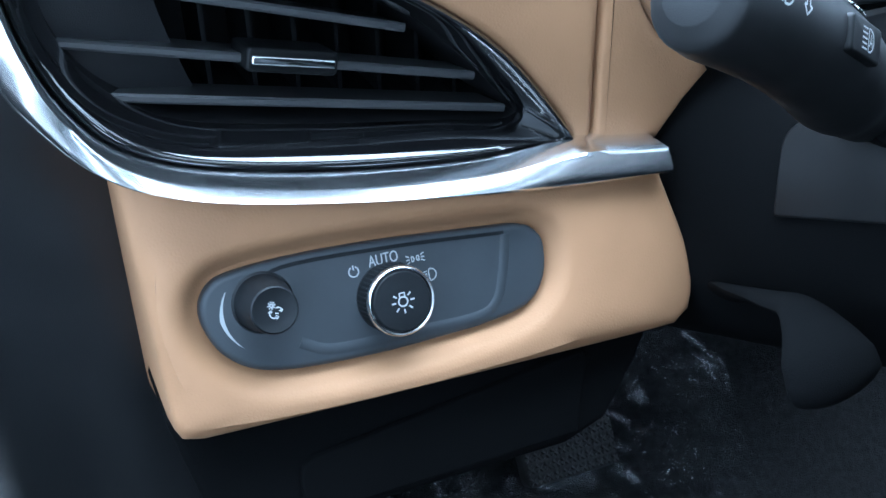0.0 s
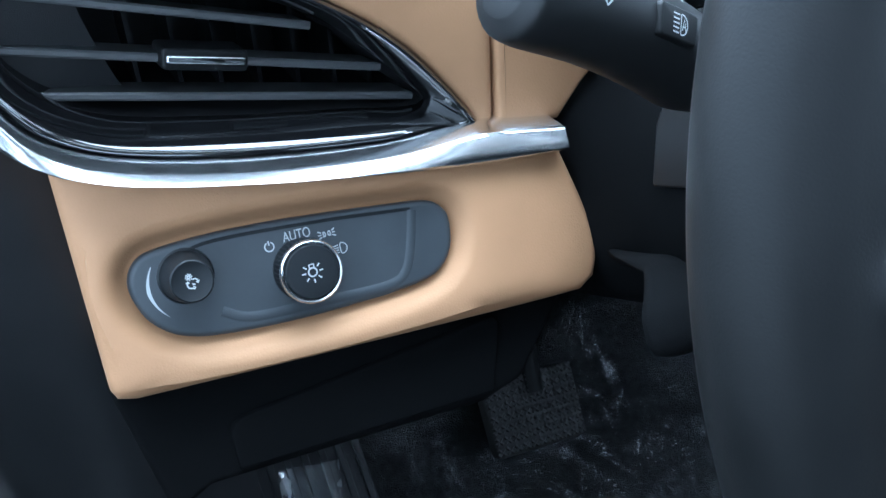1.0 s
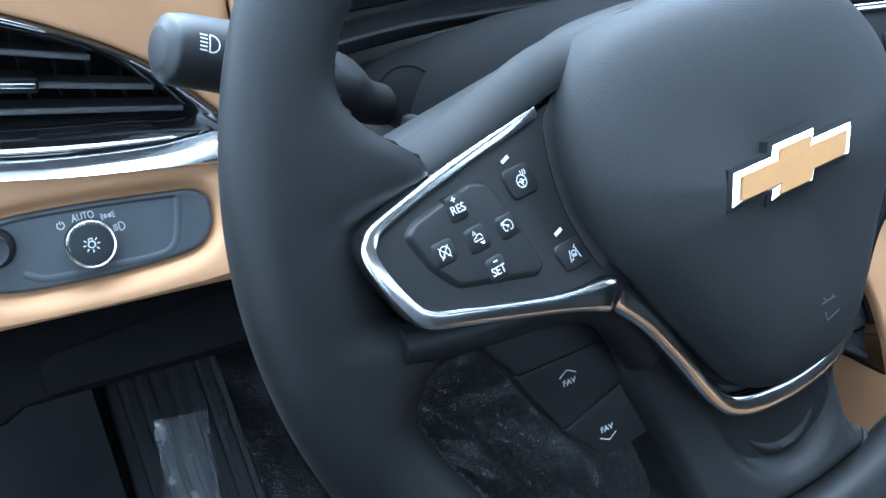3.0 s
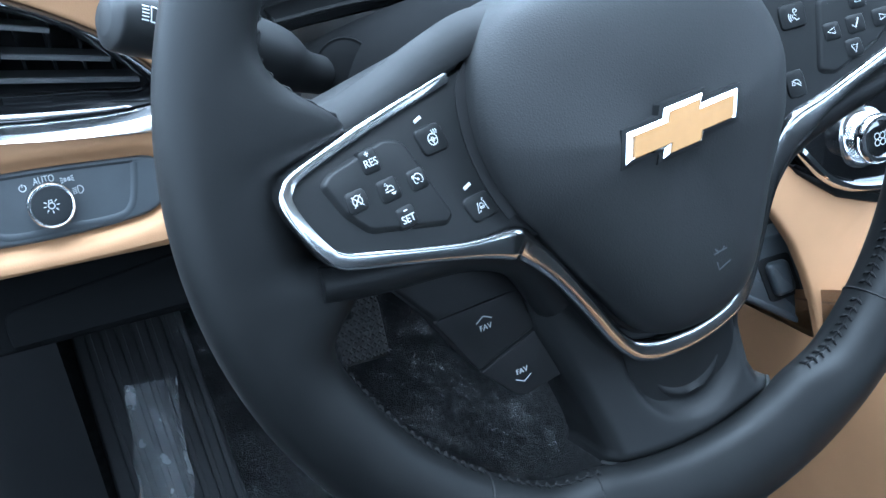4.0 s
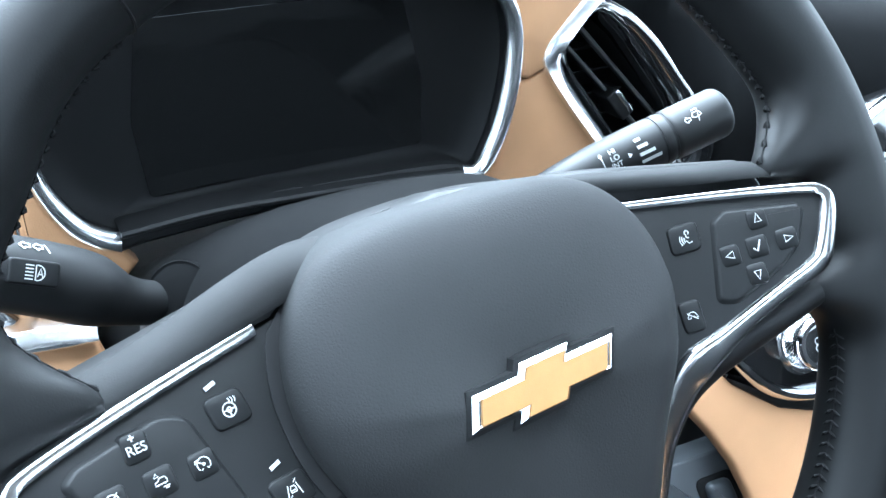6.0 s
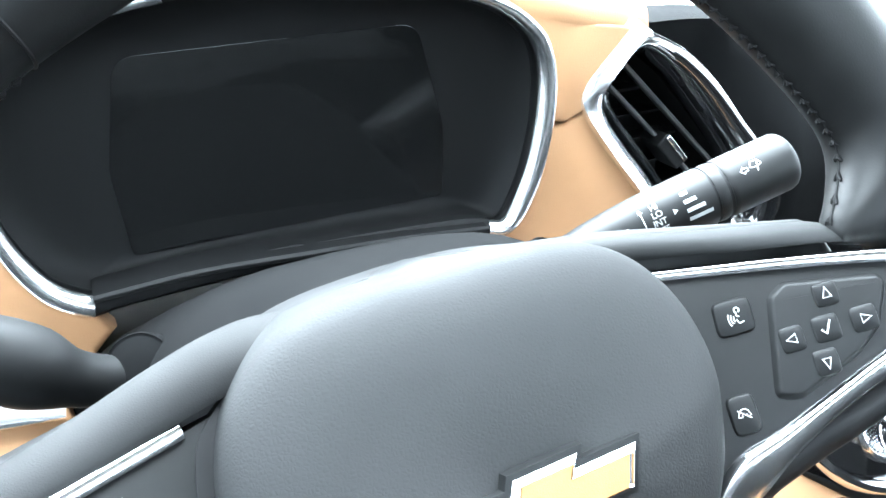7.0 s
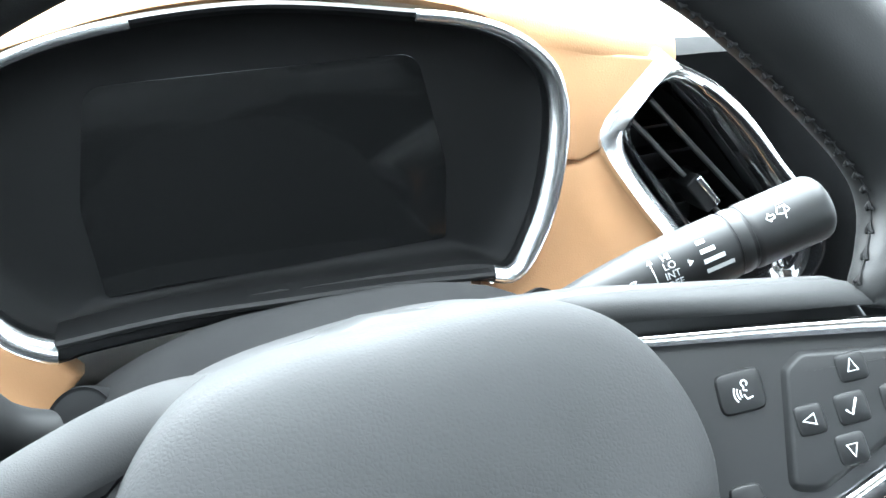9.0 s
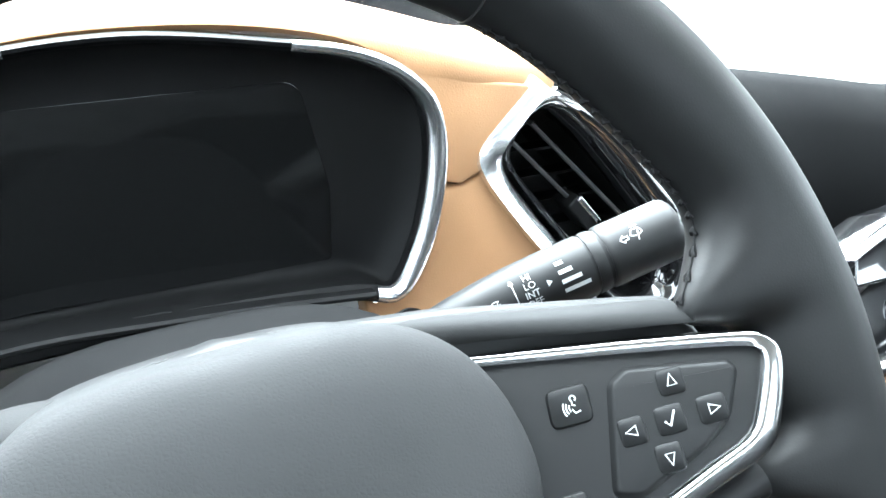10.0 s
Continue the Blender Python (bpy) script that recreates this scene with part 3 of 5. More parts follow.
sec = [(-0.0026, -0.0004), (-0.0012, 0.0004), (0.0, 0.0005), (0.0012, 0.0003), (0.003, -0.0006)]
part("raised_contour", sweep([(*p, 0.0014) for p in groove], sec, (0, 0, 1)), PLATE, lights)
sec2 = [(-0.0012, -0.0006), (-0.0005, 0.0002), (0.0005, 0.0002), (0.0012, -0.0006)]
part("raised_contour", sweep([(*p, 0.0014) for p in smoothed([on_panel(0.058, 0.9555), on_panel(0.066, 0.9595), on_panel(0.10, 0.9572), on_panel(0.136, 0.9530)], 6)], sec2, (0, 0, 1)), SWITCH, lights)


def mark(name, lines, owner, m, width=0.0005, label="white printed symbol"):
    return part(name, strokes(lines, width), PRINT, owner, label, at=m, smooth=False)


K1 = at(-0.0043, -0.0113, 0.0) @ Matrix.Diagonal((0.96, 0.96, 0.80, 1))
knob = part("light_knob", lathe([(0.0120, 0.0), (0.0120, 0.0012), (0.0108, 0.002), (0.0104, 0.0105), (0.0100, 0.0125)], 48), SWITCH, lights, "round rotary light knob", at=K1)
part("chrome_ring", lathe([(0.0101, 0.0112), (0.0107, 0.0118), (0.0109, 0.0129), (0.0107, 0.0139), (0.0102, 0.0144), (0.0097, 0.0142), (0.0095, 0.0131)], 48), SATIN, knob, "bright chrome ring")
part("cap", lathe([(0.0095, 0.012), (0.0094, 0.0138), (0.0088, 0.0147), (0.0060, 0.0149)], 48), SWITCH, knob)
ribs = bmesh.new()
for i in range(44):
    a = 2 * math.pi * i / 44
    q = [(0.0104 * math.cos(a + d), 0.0104 * math.sin(a + d)) for d in (-0.03, 0.03)]
    o = [(0.0108 * math.cos(a + d), 0.0108 * math.sin(a + d)) for d in (0.02, -0.02)]
    loft([[(*p, 0.0022) for p in q + o], [(*p, 0.0108) for p in q + o]], True, True, True, ribs)
part("knurling", ribs, SWITCH, knob)
sun_icon = [arc(0, 0, 0.36, 0, 360, 20), [(-0.2, 0.36), (-0.2, 0.66), (0.2, 0.66), (0.2, 0.36)]]
sun_icon += [[(0.58 * math.cos(a), 0.58 * math.sin(a)), (0.92 * math.cos(a), 0.92 * math.sin(a))] for a in [radians(d) for d in (-90, -45, 0, 40, 140, 180, 225)]]
mark("lamp_symbol", scaled(sun_icon, 0.0040), knob, at(0, 0, 0.0149), 0.0005)
K2 = at(-0.0414, -0.0030, 0.0) @ Matrix.Diagonal((0.84, 0.84, 1.0, 1))
dim = part("dimmer_knob", lathe([(0.0106, 0.0), (0.0106, 0.0016), (0.0098, 0.0020), (0.0096, 0.0030), (0.0080, 0.0146), (0.0078, 0.0152), (0.0073, 0.0155), (0.0066, 0.0153), (0.0040, 0.0149), (0.0020, 0.0148)], 48), SWITCH, lights, "small round dimmer knob", at=K2)
small = [arc(-0.25, 0.55, 0.16, 0, 360)] + [[(-0.25 + 0.26 * math.cos(a), 0.55 + 0.26 * math.sin(a)), (-0.25 + 0.42 * math.cos(a), 0.55 + 0.42 * math.sin(a))] for a in [radians(d) for d in range(0, 360, 45)]]
small += [[(0.10, 0.20), (0.40, 0.22), (0.62, 0.05), (0.62, -0.15)], [(0.42, -0.10), (0.62, -0.28), (0.78, -0.05)], [(-0.52, -0.05), (-0.62, -0.30), (-0.52, -0.62), (-0.25, -0.78), (0.02, -0.74)], [(-0.70, -0.12), (-0.48, 0.06), (-0.34, -0.16)], [(-0.02, -0.55), (0.20, -0.72), (-0.02, -0.92)], [(-0.05, -0.30), (0.30, -0.42)]]
mark("dimmer_symbol", scaled(small, 0.0032), dim, at(0, 0, 0.0153), 0.00045)
arc_lines = arc(0, 0, 0.0138, 148, 222, 20)
bm = bmesh.new()
cen = on_panel(0.0609, 0.9500)
lf, rf = [], []
for i, (x, y) in enumerate(arc_lines):
    w = 0.00015 + 0.0012 * (1 - abs(2 * (i / 20) - 0.9)) * 0.9
    k = 1 + w / 0.0138
    lf.append(bm.verts.new((cen[0] + x * k, cen[1] + y * k, 0.0017))), rf.append(bm.verts.new((cen[0] + x, cen[1] + y, 0.0017)))
for i in range(20):
    bm.faces.new((lf[i], rf[i], rf[i + 1], lf[i + 1]))
part("dimmer_arc", bm, PRINT, lights, "white printed crescent", smooth=False)
m = at(*on_panel(0.0958, 0.9546), 0.0017)
part("auto_lettering", lettering("AUTO", 0.0048), PRINT, lights, "white printed word AUTO", at=m @ Matrix.Rotation(radians(-2), 4, "Z") @ Matrix.Diagonal((0.70, 1, 1, 1)), smooth=False)
mark("off_symbol", scaled([arc(0, 0, 1, 115, 425), [(0, 0.3), (0, 1.3)]], 0.0015), lights, at(*on_panel(0.0862, 0.9533), 0.0015), 0.00045)
park = [arc(-0.62, 0, 0.42, -90, 90) + [(-0.62, -0.42)], arc(0.62, 0, 0.42, 90, 270) + [(0.62, 0.42)]]
park += [[(-0.95, d), (-1.55, d * 1.9)] for d in (-0.36, 0, 0.36)] + [[(0.95, d), (1.55, d * 1.9)] for d in (-0.36, 0, 0.36)]
mark("parking_light_symbol", scaled(park, 0.0019), lights, at(*on_panel(0.1056, 0.9525), 0.0017), 0.00042)
beam = [arc(0.0, 0, 1.0, -90, 90) + [(-0.15, 1.0), (-0.3, 0.6), (-0.3, -0.6), (-0.15, -1.0), (0.0, -1.0)]] + [[(-0.6, d), (-1.7, d - 0.12)] for d in (0.7, 0.25, -0.2, -0.65)]
mark("low_beam_symbol", scaled(beam, 0.0018), lights, at(*on_panel(0.1095, 0.9470), 0.0017), 0.0004)

# ---- instrument cluster ----
cluster = thing("instrument_cluster", at(0.307, 0.25, 1.0), "dark unlit instrument cluster in a chrome-edged hood", "instrument cluster")
Y_B = 0.2435
N_C = 144
bez = resampled(smoothed(BEZEL, 8, True), N_C)
inward = [(b - a) / 0.001 for a, b in zip(bez, inset(bez, 0.001))]


def band_width(p):
    """Width of the trim round the opening, widest beside and below the lens."""
    if p[0] > 0.3:
        return float(np.interp(p[1], [0.992, 1.005, 1.05, 1.075, 1.095, 1.108], [0.0075, 0.0085, 0.0085, 0.0075, 0.0055, 0.004]))
    return float(np.interp(p[1], [0.994, 1.005, 1.03, 1.05, 1.09, 1.108], [0.009, 0.0085, 0.0070, 0.0058, 0.0040, 0.004]))


ring_at = lambda f, d=0.0: [p + n * (band_width(p) * f + d) for p, n in zip(bez, inward)]
lean = lambda o, y: [(p[0], y - 0.05 * (p[1] - 1.05), p[1]) for p in o]
inn = ring_at(1.0)
wpart("bezel", loft([lean(bez, 0.258), lean(bez, Y_B + 0.0042), lean(ring_at(0.25), Y_B + 0.0008), lean(ring_at(0.6), Y_B + 0.0012), lean(inn, Y_B + 0.0042), lean(inn, Y_B + 0.012)]), HOOD, cluster, "satin black bezel ring")
scr = fillet([(0.2360, 1.0085, 0.003), (0.3745, 1.0070, 0.003), (0.3765, 1.040, 0.03), (0.3670, 1.0865, 0.010), (0.2420, 1.0890, 0.010), (0.2330, 1.045, 0.03)], 6)
Y_S = 0.2665
mid_c = np.array((0.305, 1.048))


def star(outline, towards):
    """The points of an outline in the directions of other points, seen from the middle of the lens."""
    out = []
    for t in towards:
        d = t - mid_c
        best = 0.0
        for a, b in zip(outline[-1:] + outline[:-1], outline):
            p, e = a - mid_c, b - a
            den = d[0] * e[1] - d[1] * e[0]
            if abs(den) > 1e-12:
                k, q = (p[0] * e[1] - p[1] * e[0]) / den, (p[0] * d[1] - p[1] * d[0]) / den
                if 0 <= q <= 1 and k > best:
                    best = k
        out.append(mid_c + d * best)
    return out


foot = star(scr, inn)
slope_in = lambda f: [a + (b - a) * f for a, b in zip(inn, foot)]
wpart("hood_wall", loft([lean(inn, Y_B + 0.011)] + [lean(slope_in(f), Y_B + 0.011 + (Y_S - Y_B - 0.011) * g) for f, g in ((0.12, 0.45), (0.3, 0.72), (0.6, 0.92), (0.9, 1.0), (1.0, 1.01))]), HOOD, cluster, "satin black inner wall of the hood")
bm = slab(scr, -0.002, 0.0005, 0.0002)
for v in bm.verts:
    x, z, d = v.co
    v.co = Vector((x, Y_S - 0.05 * (z - 1.05) - d, z))
wpart("display", bm, GLASS_DARK, cluster, "unlit glossy display", smooth=False)


def edge_trim(idx, name, label):
    """A chrome strip on a stretch of the bezel."""
    rings = []
    for i in idx:
        p, n, w = bez[i % N_C], inward[i % N_C], band_width(bez[i % N_C])
        y = lambda q, d: Y_B + d - 0.05 * (q[1] - 1.05)
        ring = []
        for f, d in ((0.0, 0.010), (-0.02, 0.0036), (0.08, 0.0012), (0.22, 0.0), (0.42, -0.0002), (0.65, 0.0006), (0.86, 0.0022), (1.0, 0.0040), (1.0, 0.010)):
            q = p + n * w * f
            ring.append((q[0], y(q, d * min(1.0, 0.25 + (w - 0.004) / 0.004) - 0.0006), q[1]))
        rings.append(ring)
    wpart(name, loft(rings, True, True, True), SATIN, cluster, label, sharp=60)


key = lambda x, z: min(range(N_C), key=lambda i: (bez[i][0] - x) ** 2 + (bez[i][1] - z) ** 2)
i_bl, i_tl, i_tr, i_br = key(0.217, 0.9935), key(0.262, 1.1115), key(0.362, 1.1045), key(0.388, 0.990)
edge_trim(range(i_bl, i_tl + 1), "chrome_edge", "chrome edge strip")
edge_trim(range(i_tr, i_br + 1), "chrome_edge", "chrome edge strip")
# lower lip
bm = sweep(smoothed([(0.217, 0.2435, 1.0035), (0.257, 0.242, 1.0055), (0.298, 0.2415, 1.0035), (0.343, 0.242, 1.0005), (0.385, 0.2435, 0.9960)], 6), [(-0.0012, 0.0), (0.0, 0.0012), (0.0012, 0.0012), (0.0018, 0.0), (0.0014, -0.02), (-0.0012, -0.02)], (0, -1, 0))
wpart("lower_lip", bm, HOOD, cluster)

# ---- steering column ----
TILT_W = radians(19.4)
NW = np.array([0.0, -math.cos(TILT_W), math.sin(TILT_W)])
VW = np.array([0.0, math.sin(TILT_W), math.cos(TILT_W)])
CW = np.array([0.3014, 0.070, 0.9988])
XW = np.array([1.0, 0.0, 0.0])
COL = frame_at(CW, XW, NW)
column = thing("steering_column", COL, "black plastic steering column shroud behind the wheel", "steering column")
SHROUD = ((-0.035, 0.050, 0.044, -0.045), (-0.05, 0.066, 0.056, -0.05), (-0.075, 0.078, 0.0615, -0.054), (-0.11, 0.086, 0.0615, -0.056), (-0.15, 0.094, 0.058, -0.058), (-0.22, 0.104, 0.050, -0.062))
rings = []
for d, hw, top, bot in SHROUD:
    ring = []
    for i in range(40):
        a = 2 * math.pi * i / 40
        c, s = math.cos(a), math.sin(a)
        e = 0.62
        ring.append((hw * math.copysign(abs(c) ** e, c), (top if s > 0 else -bot) * math.copysign(abs(s) ** (0.8 if s > 0 else 0.62), s), d))
    rings.append(ring)
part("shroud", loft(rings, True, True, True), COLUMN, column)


def shroud_side(v, d):
    """Half the shroud's width at a height and a depth."""
    ds = [r[0] for r in SHROUD[::-1]]
    hw, top, bot = [float(np.interp(d, ds, [r[k] for r in SHROUD[::-1]])) for k in (1, 2, 3)]
    sine = min(abs(v) / (top if v > 0 else -bot), 1.0) ** (1 / (0.8 if v > 0 else 0.62))
    return hw * math.sqrt(1 - sine * sine) ** 0.62


bm = tube([(x * 1.0, -0.004, d) for x, d in ((0.0665, -0.05), (0.0787, -0.075), (0.0828, -0.11), (0.0828, -0.15))], [0.0008] * 4, 6)
part("shroud_joint", bm, DARK, column)
bm = tube([(-x, -0.004, d) for x, d in ((0.0665, -0.05), (0.0787, -0.075), (0.0828, -0.11), (0.0828, -0.15))], [0.0008] * 4, 6)
part("shroud_joint", bm, DARK, column)
for side in (-1, 1):
    m = frame_at((side * 0.0765, 0.0375, -0.0995), (0.239, -side * 0.5, 0), (side * 0.5, 0.239, 0.826)) @ Matrix.Diagonal((0.72, 0.72, 1, 1))
    part("stalk_boot", lathe([(0.0185, -0.008), (0.0185, -0.0002), (0.0178, 0.0008), (0.0168, 0.0004), (0.0160, 0.0006), (0.0110, 0.0014), (0.0085, 0.0018)], 32), COLUMN, column, at=m)
# raised plates round the stalks
for side in (-1, 1):
    o = fillet([(-0.136, 0.005, 0.002), (-0.086, 0.005, 0.003), (-0.084, 0.030, 0.010), (-0.134, 0.034, 0.008)], 5)
    bm = slab(o, 0.0, 0.0035, 0.0014)
    for v in bm.verts:
        d, h, k = v.co
        v.co = Vector((side * (shroud_side(h, d) + k - 0.0012), h, d))
    part("stalk_plate", bm, STALK, column)
# tilt lever under the shroud
lever = thing("column_tilt_lever", at(0.2, 0.16, 0.93), "black plastic tilt lever below the steering column", "lever")
pth = smoothed([(0.240, 0.256, 0.898), (0.2165, 0.226, 0.914), (0.203, 0.205, 0.930), (0.194, 0.184, 0.943), (0.1895, 0.168, 0.9505), (0.1862, 0.158, 0.9505), (0.1845, 0.1515, 0.9470), (0.1842, 0.1475, 0.9420), (0.1850, 0.1460, 0.9370)], 4)
rad_l = np.interp(np.linspace(0, 1, len(pth)), [0, 0.4, 0.5, 0.62, 0.75, 0.88, 0.95, 1.0], [0.0060, 0.0060, 0.0066, 0.0095, 0.0132, 0.0140, 0.0124, 0.0075])
bm = tube(pth, rad_l, 18, normal=(-0.2, -0.6, 0.75), squash=0.36)
# near-black column plastic puts the shade under the column into the handle's colour
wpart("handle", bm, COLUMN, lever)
wpart("shank", tube([(0.236, 0.252, 0.899), (0.25, 0.265, 0.91), (0.27, 0.27, 0.93)], [0.005, 0.006, 0.007], 12), DARK, lever)

# ---- stalks ----
stalk = thing("turn_signal_stalk", at(0.222, 0.145, 1.012), "black turn signal stalk with white beam symbols", "stalk")
A, B = np.array((0.187, 0.1715, 1.0185)), np.array((0.1300, 0.1570, 1.0490))
pth = resampled(smoothed([(0.240, 0.196, 0.990), (0.222, 0.186, 0.9950), (0.205, 0.178, 1.0040), (0.187, 0.1715, 1.0185), (0.160, 0.1635, 1.0350), (0.130, 0.1570, 1.0490)], 6), 34, False)
pth = [pth[0] + 0 * pth[0]] + list(pth[1:-1]) + [pth[-2] + (pth[-1] - pth[-2]) * f for f in (0.25, 0.45, 0.62, 0.75, 0.86, 0.94, 1.0)]
rad = [float(np.interp(p[0], [0.1298, 0.1322, 0.136, 0.150, 0.170, 0.190, 0.1955, 0.200, 0.204, 0.210, 0.222, 0.236], [0.0062, 0.0113, 0.0122, 0.0125, 0.0130, 0.0134, 0.0130, 0.0112, 0.0095, 0.0087, 0.0082, 0.0076])) for p in pth]
wpart("arm", tube(pth, rad, 28, normal=(0, -1, 0)), STALK, stalk)
ax = (B - A) / np.linalg.norm(B - A)
on_axis = lambda x: min(pth, key=lambda p: abs(p[0] - x))


def stalk_frame(p0, axis, t, length, ang, r):
    """A frame on the surface of a stalk, x along the picture's right, z outwards; ang: degrees from facing the driver upwards."""
    axis = np.array(axis)
    out = np.array((0, -1, 0.0)) - axis * (np.array((0, -1, 0.0)) @ axis)
    out = out / np.linalg.norm(out)
    up = np.cross(out, axis)
    up = up * (1 if up[2] > 0 else -1)
    n_ = out * math.cos(radians(ang)) + up * math.sin(radians(ang))
    x_ = axis if axis[0] > 0 else -axis
    return frame_at(np.array(p0) + n_ * r, x_, n_)


def on_stalk(lines, r, width, turn=0.0):
    def place(q):
        a = q[1] / r
        return (q[0], r * math.sin(a), r * (math.cos(a) - 1) + 0.0002)
    return strokes(lines, width, place=place)


def dense(lines):
    out = []
    for line in lines:
        q = []
        for a, b in zip(line, line[1:]):
            for i in range(4):
                q.append((a[0] + (b[0] - a[0]) * i / 4, a[1] + (b[1] - a[1]) * i / 4))
        out.append(q + [line[-1]])
    return out


inv = FRAMES[stalk].inverted()
high = [arc(0.0, 0, 1.0, -90, 90) + [(-0.3, 1.0), (-0.3, -1.0), (0.0, -1.0)]] + [[(-0.6, d), (-1.6, d)] for d in (0.9, 0.45, 0.0, -0.45, -0.9)]
f1 = stalk_frame(on_axis(0.1422), ax, 0, 0, 32, 0.0126)
part("high_beam_symbol", on_stalk(dense(scaled(high, 0.0028)), 0.0127, 0.0005), PRINT, stalk, "white printed symbol", at=inv @ f1, smooth=False)
arrows = [[(0, 1.4), (-0.8, 0.6), (-0.35, 0.6), (-0.35, -0.6), (-0.8, -0.6), (0, -1.4), (0.8, -0.6), (0.35, -0.6), (0.35, 0.6), (0.8, 0.6), (0, 1.4)]]
f2 = stalk_frame(on_axis(0.1478), ax, 0, 0, 32, 0.0128)
part("arrow_symbol", on_stalk(dense(scaled(arrows, 0.0023)), 0.0129, 0.0005), PRINT, stalk, "white printed symbol", at=inv @ f2, smooth=False)
f3 = stalk_frame(on_axis(0.1735), ax, 0, 0, 26, 0.0133)
bm = slab(fillet([(-0.0085, -0.0042, 0.0015), (0.0085, -0.0042, 0.0015), (0.0085, 0.0042, 0.0015), (-0.0085, 0.0042, 0.0015)], 4), -0.004, 0.0010, 0.0008)
btn = part("auto_beam_button", bm, SMOOTH, stalk, at=inv @ f3)
auto = [arc(0.1, 0, 1.0, -90, 90) + [(-0.1, 1.0), (-0.1, -1.0), (0.1, -1.0)], [(0.15, -0.55), (0.5, 0.6), (0.85, -0.55)], [(0.3, -0.15), (0.7, -0.15)]] + [[(-0.4, d), (-1.5, d)] for d in (0.9, 0.45, 0.0, -0.45, -0.9)]
mark("auto_beam_symbol", scaled(auto, 0.0025), btn, at(0.0005, 0, 0.0010), 0.0004)
turn = [[(-1.6, 0), (-0.9, 0.6), (-0.9, 0.3), (-0.3, 0.3), (-0.3, -0.3), (-0.9, -0.3), (-0.9, -0.6), (-1.6, 0)], [(0.0, 0), (0.7, 0.6), (0.7, 0.3), (1.2, 0.3), (1.2, -0.3), (0.7, -0.3), (0.7, -0.6), (0.0, 0)], [(1.5, 0.5), (2.0, -0.8)]]
f4 = stalk_frame(on_axis(0.1725), ax, 0, 0, 68, 0.0133)
part("turn_symbol", on_stalk(dense(scaled(turn, 0.0028)), 0.0117, 0.0005), PRINT, stalk, "white printed symbol", at=inv @ f4, smooth=False)

wiper = thing("wiper_stalk", at(0.37, 0.16, 0.99), "black wiper stalk with white speed markings", "stalk")
A2, B2 = np.array((0.3620, 0.172, 1.0015)), np.array((0.4725, 0.156, 1.0323))
ax2 = (B2 - A2) / np.linalg.norm(B2 - A2)
L2 = np.linalg.norm(B2 - A2)
winv = FRAMES[wiper].inverted()


def run(t0, t1, radii):
    return tube([A2 + ax2 * L2 * t for t in np.linspace(t0, t1, len(radii))], radii, 30, normal=(0, -1, 0))


wpart("arm", run(0.0, 0.68, [0.0062, 0.0070, 0.0082, 0.0096, 0.0106, 0.0112, 0.0115, 0.0116, 0.0116]), STALK, wiper)
wpart("groove", run(0.66, 0.76, [0.0110, 0.0110]), DARK, wiper)
wpart("collar", run(0.69, 0.728, [0.0113, 0.0116, 0.0116, 0.0113]), STALK, wiper)
wpart("end_grip", run(0.74, 0.992, [0.0112] + [0.0117] * 25 + [0.0116, 0.0114, 0.0109, 0.0099]), STALK, wiper)
wash = [[(-1.7, 0.0), (-1.2, 0.5), (-1.2, 0.22), (-0.7, 0.22), (-0.7, -0.22), (-1.2, -0.22), (-1.2, -0.5), (-1.7, 0.0)], [(-0.35, 0.1), (0.0, 0.75), (0.9, 0.75), (1.25, 0.1), (0.75, -0.1), (0.15, -0.1), (-0.35, 0.1)], [(0.45, -0.75), (0.75, 0.5)], [(0.1, 1.1), (0.3, 1.3), (0.5, 1.1)], [(0.55, 1.1), (0.75, 1.3), (0.95, 1.1)]]
part("washer_symbol", on_stalk(dense(scaled(wash, 0.0030, turn=0)), 0.0117, 0.0004), PRINT, wiper, "white printed symbol", at=winv @ stalk_frame(A2 + ax2 * L2 * 0.83, ax2, 0, 0, 42, 0.0117), smooth=False)
bars = [[(-0.0040, 0.0052 - 0.0034 * i), (-0.0040 + n, 0.0052 - 0.0034 * i)] for i, n in enumerate((0.0030, 0.0052, 0.0076, 0.0100))]
for bar in bars:
    part("speed_bar", on_stalk(dense([bar]), 0.0116, 0.0015), PRINT, wiper, "white printed bar", at=winv @ stalk_frame(A2 + ax2 * L2 * 0.605, ax2, 0, 0, 26, 0.0116), smooth=False)
fan_mark = [arc(0, 0, 0.0030, 50, 130, 8), arc(0, 0, 0.0008, 50, 130, 4), [(-0.0019, 0.0023), (-0.0005, 0.0006)], [(0.0019, 0.0023), (0.0005, 0.0006)], [(0.0, -0.0006), (0.0008, 0.0026)]]
part("wiper_symbol", on_stalk(dense(fan_mark), 0.0105, 0.0004), PRINT, wiper, "white printed symbol", at=winv @ stalk_frame(A2 + ax2 * L2 * 0.36, ax2, 0, 0, 18, 0.0106), smooth=False)
tri_mark = [[(-0.0006, 0.0009), (0.0007, 0.0), (-0.0006, -0.0009), (-0.0006, 0.0009)], [(-0.0003, 0.0004), (0.0003, 0.0), (-0.0003, -0.0004)]]
part("pointer_mark", on_stalk(tri_mark, 0.0108, 0.0007), PRINT, wiper, "white printed pointer", at=winv @ stalk_frame(A2 + ax2 * L2 * 0.535, ax2, 0, 0, 27, 0.0114), smooth=False)
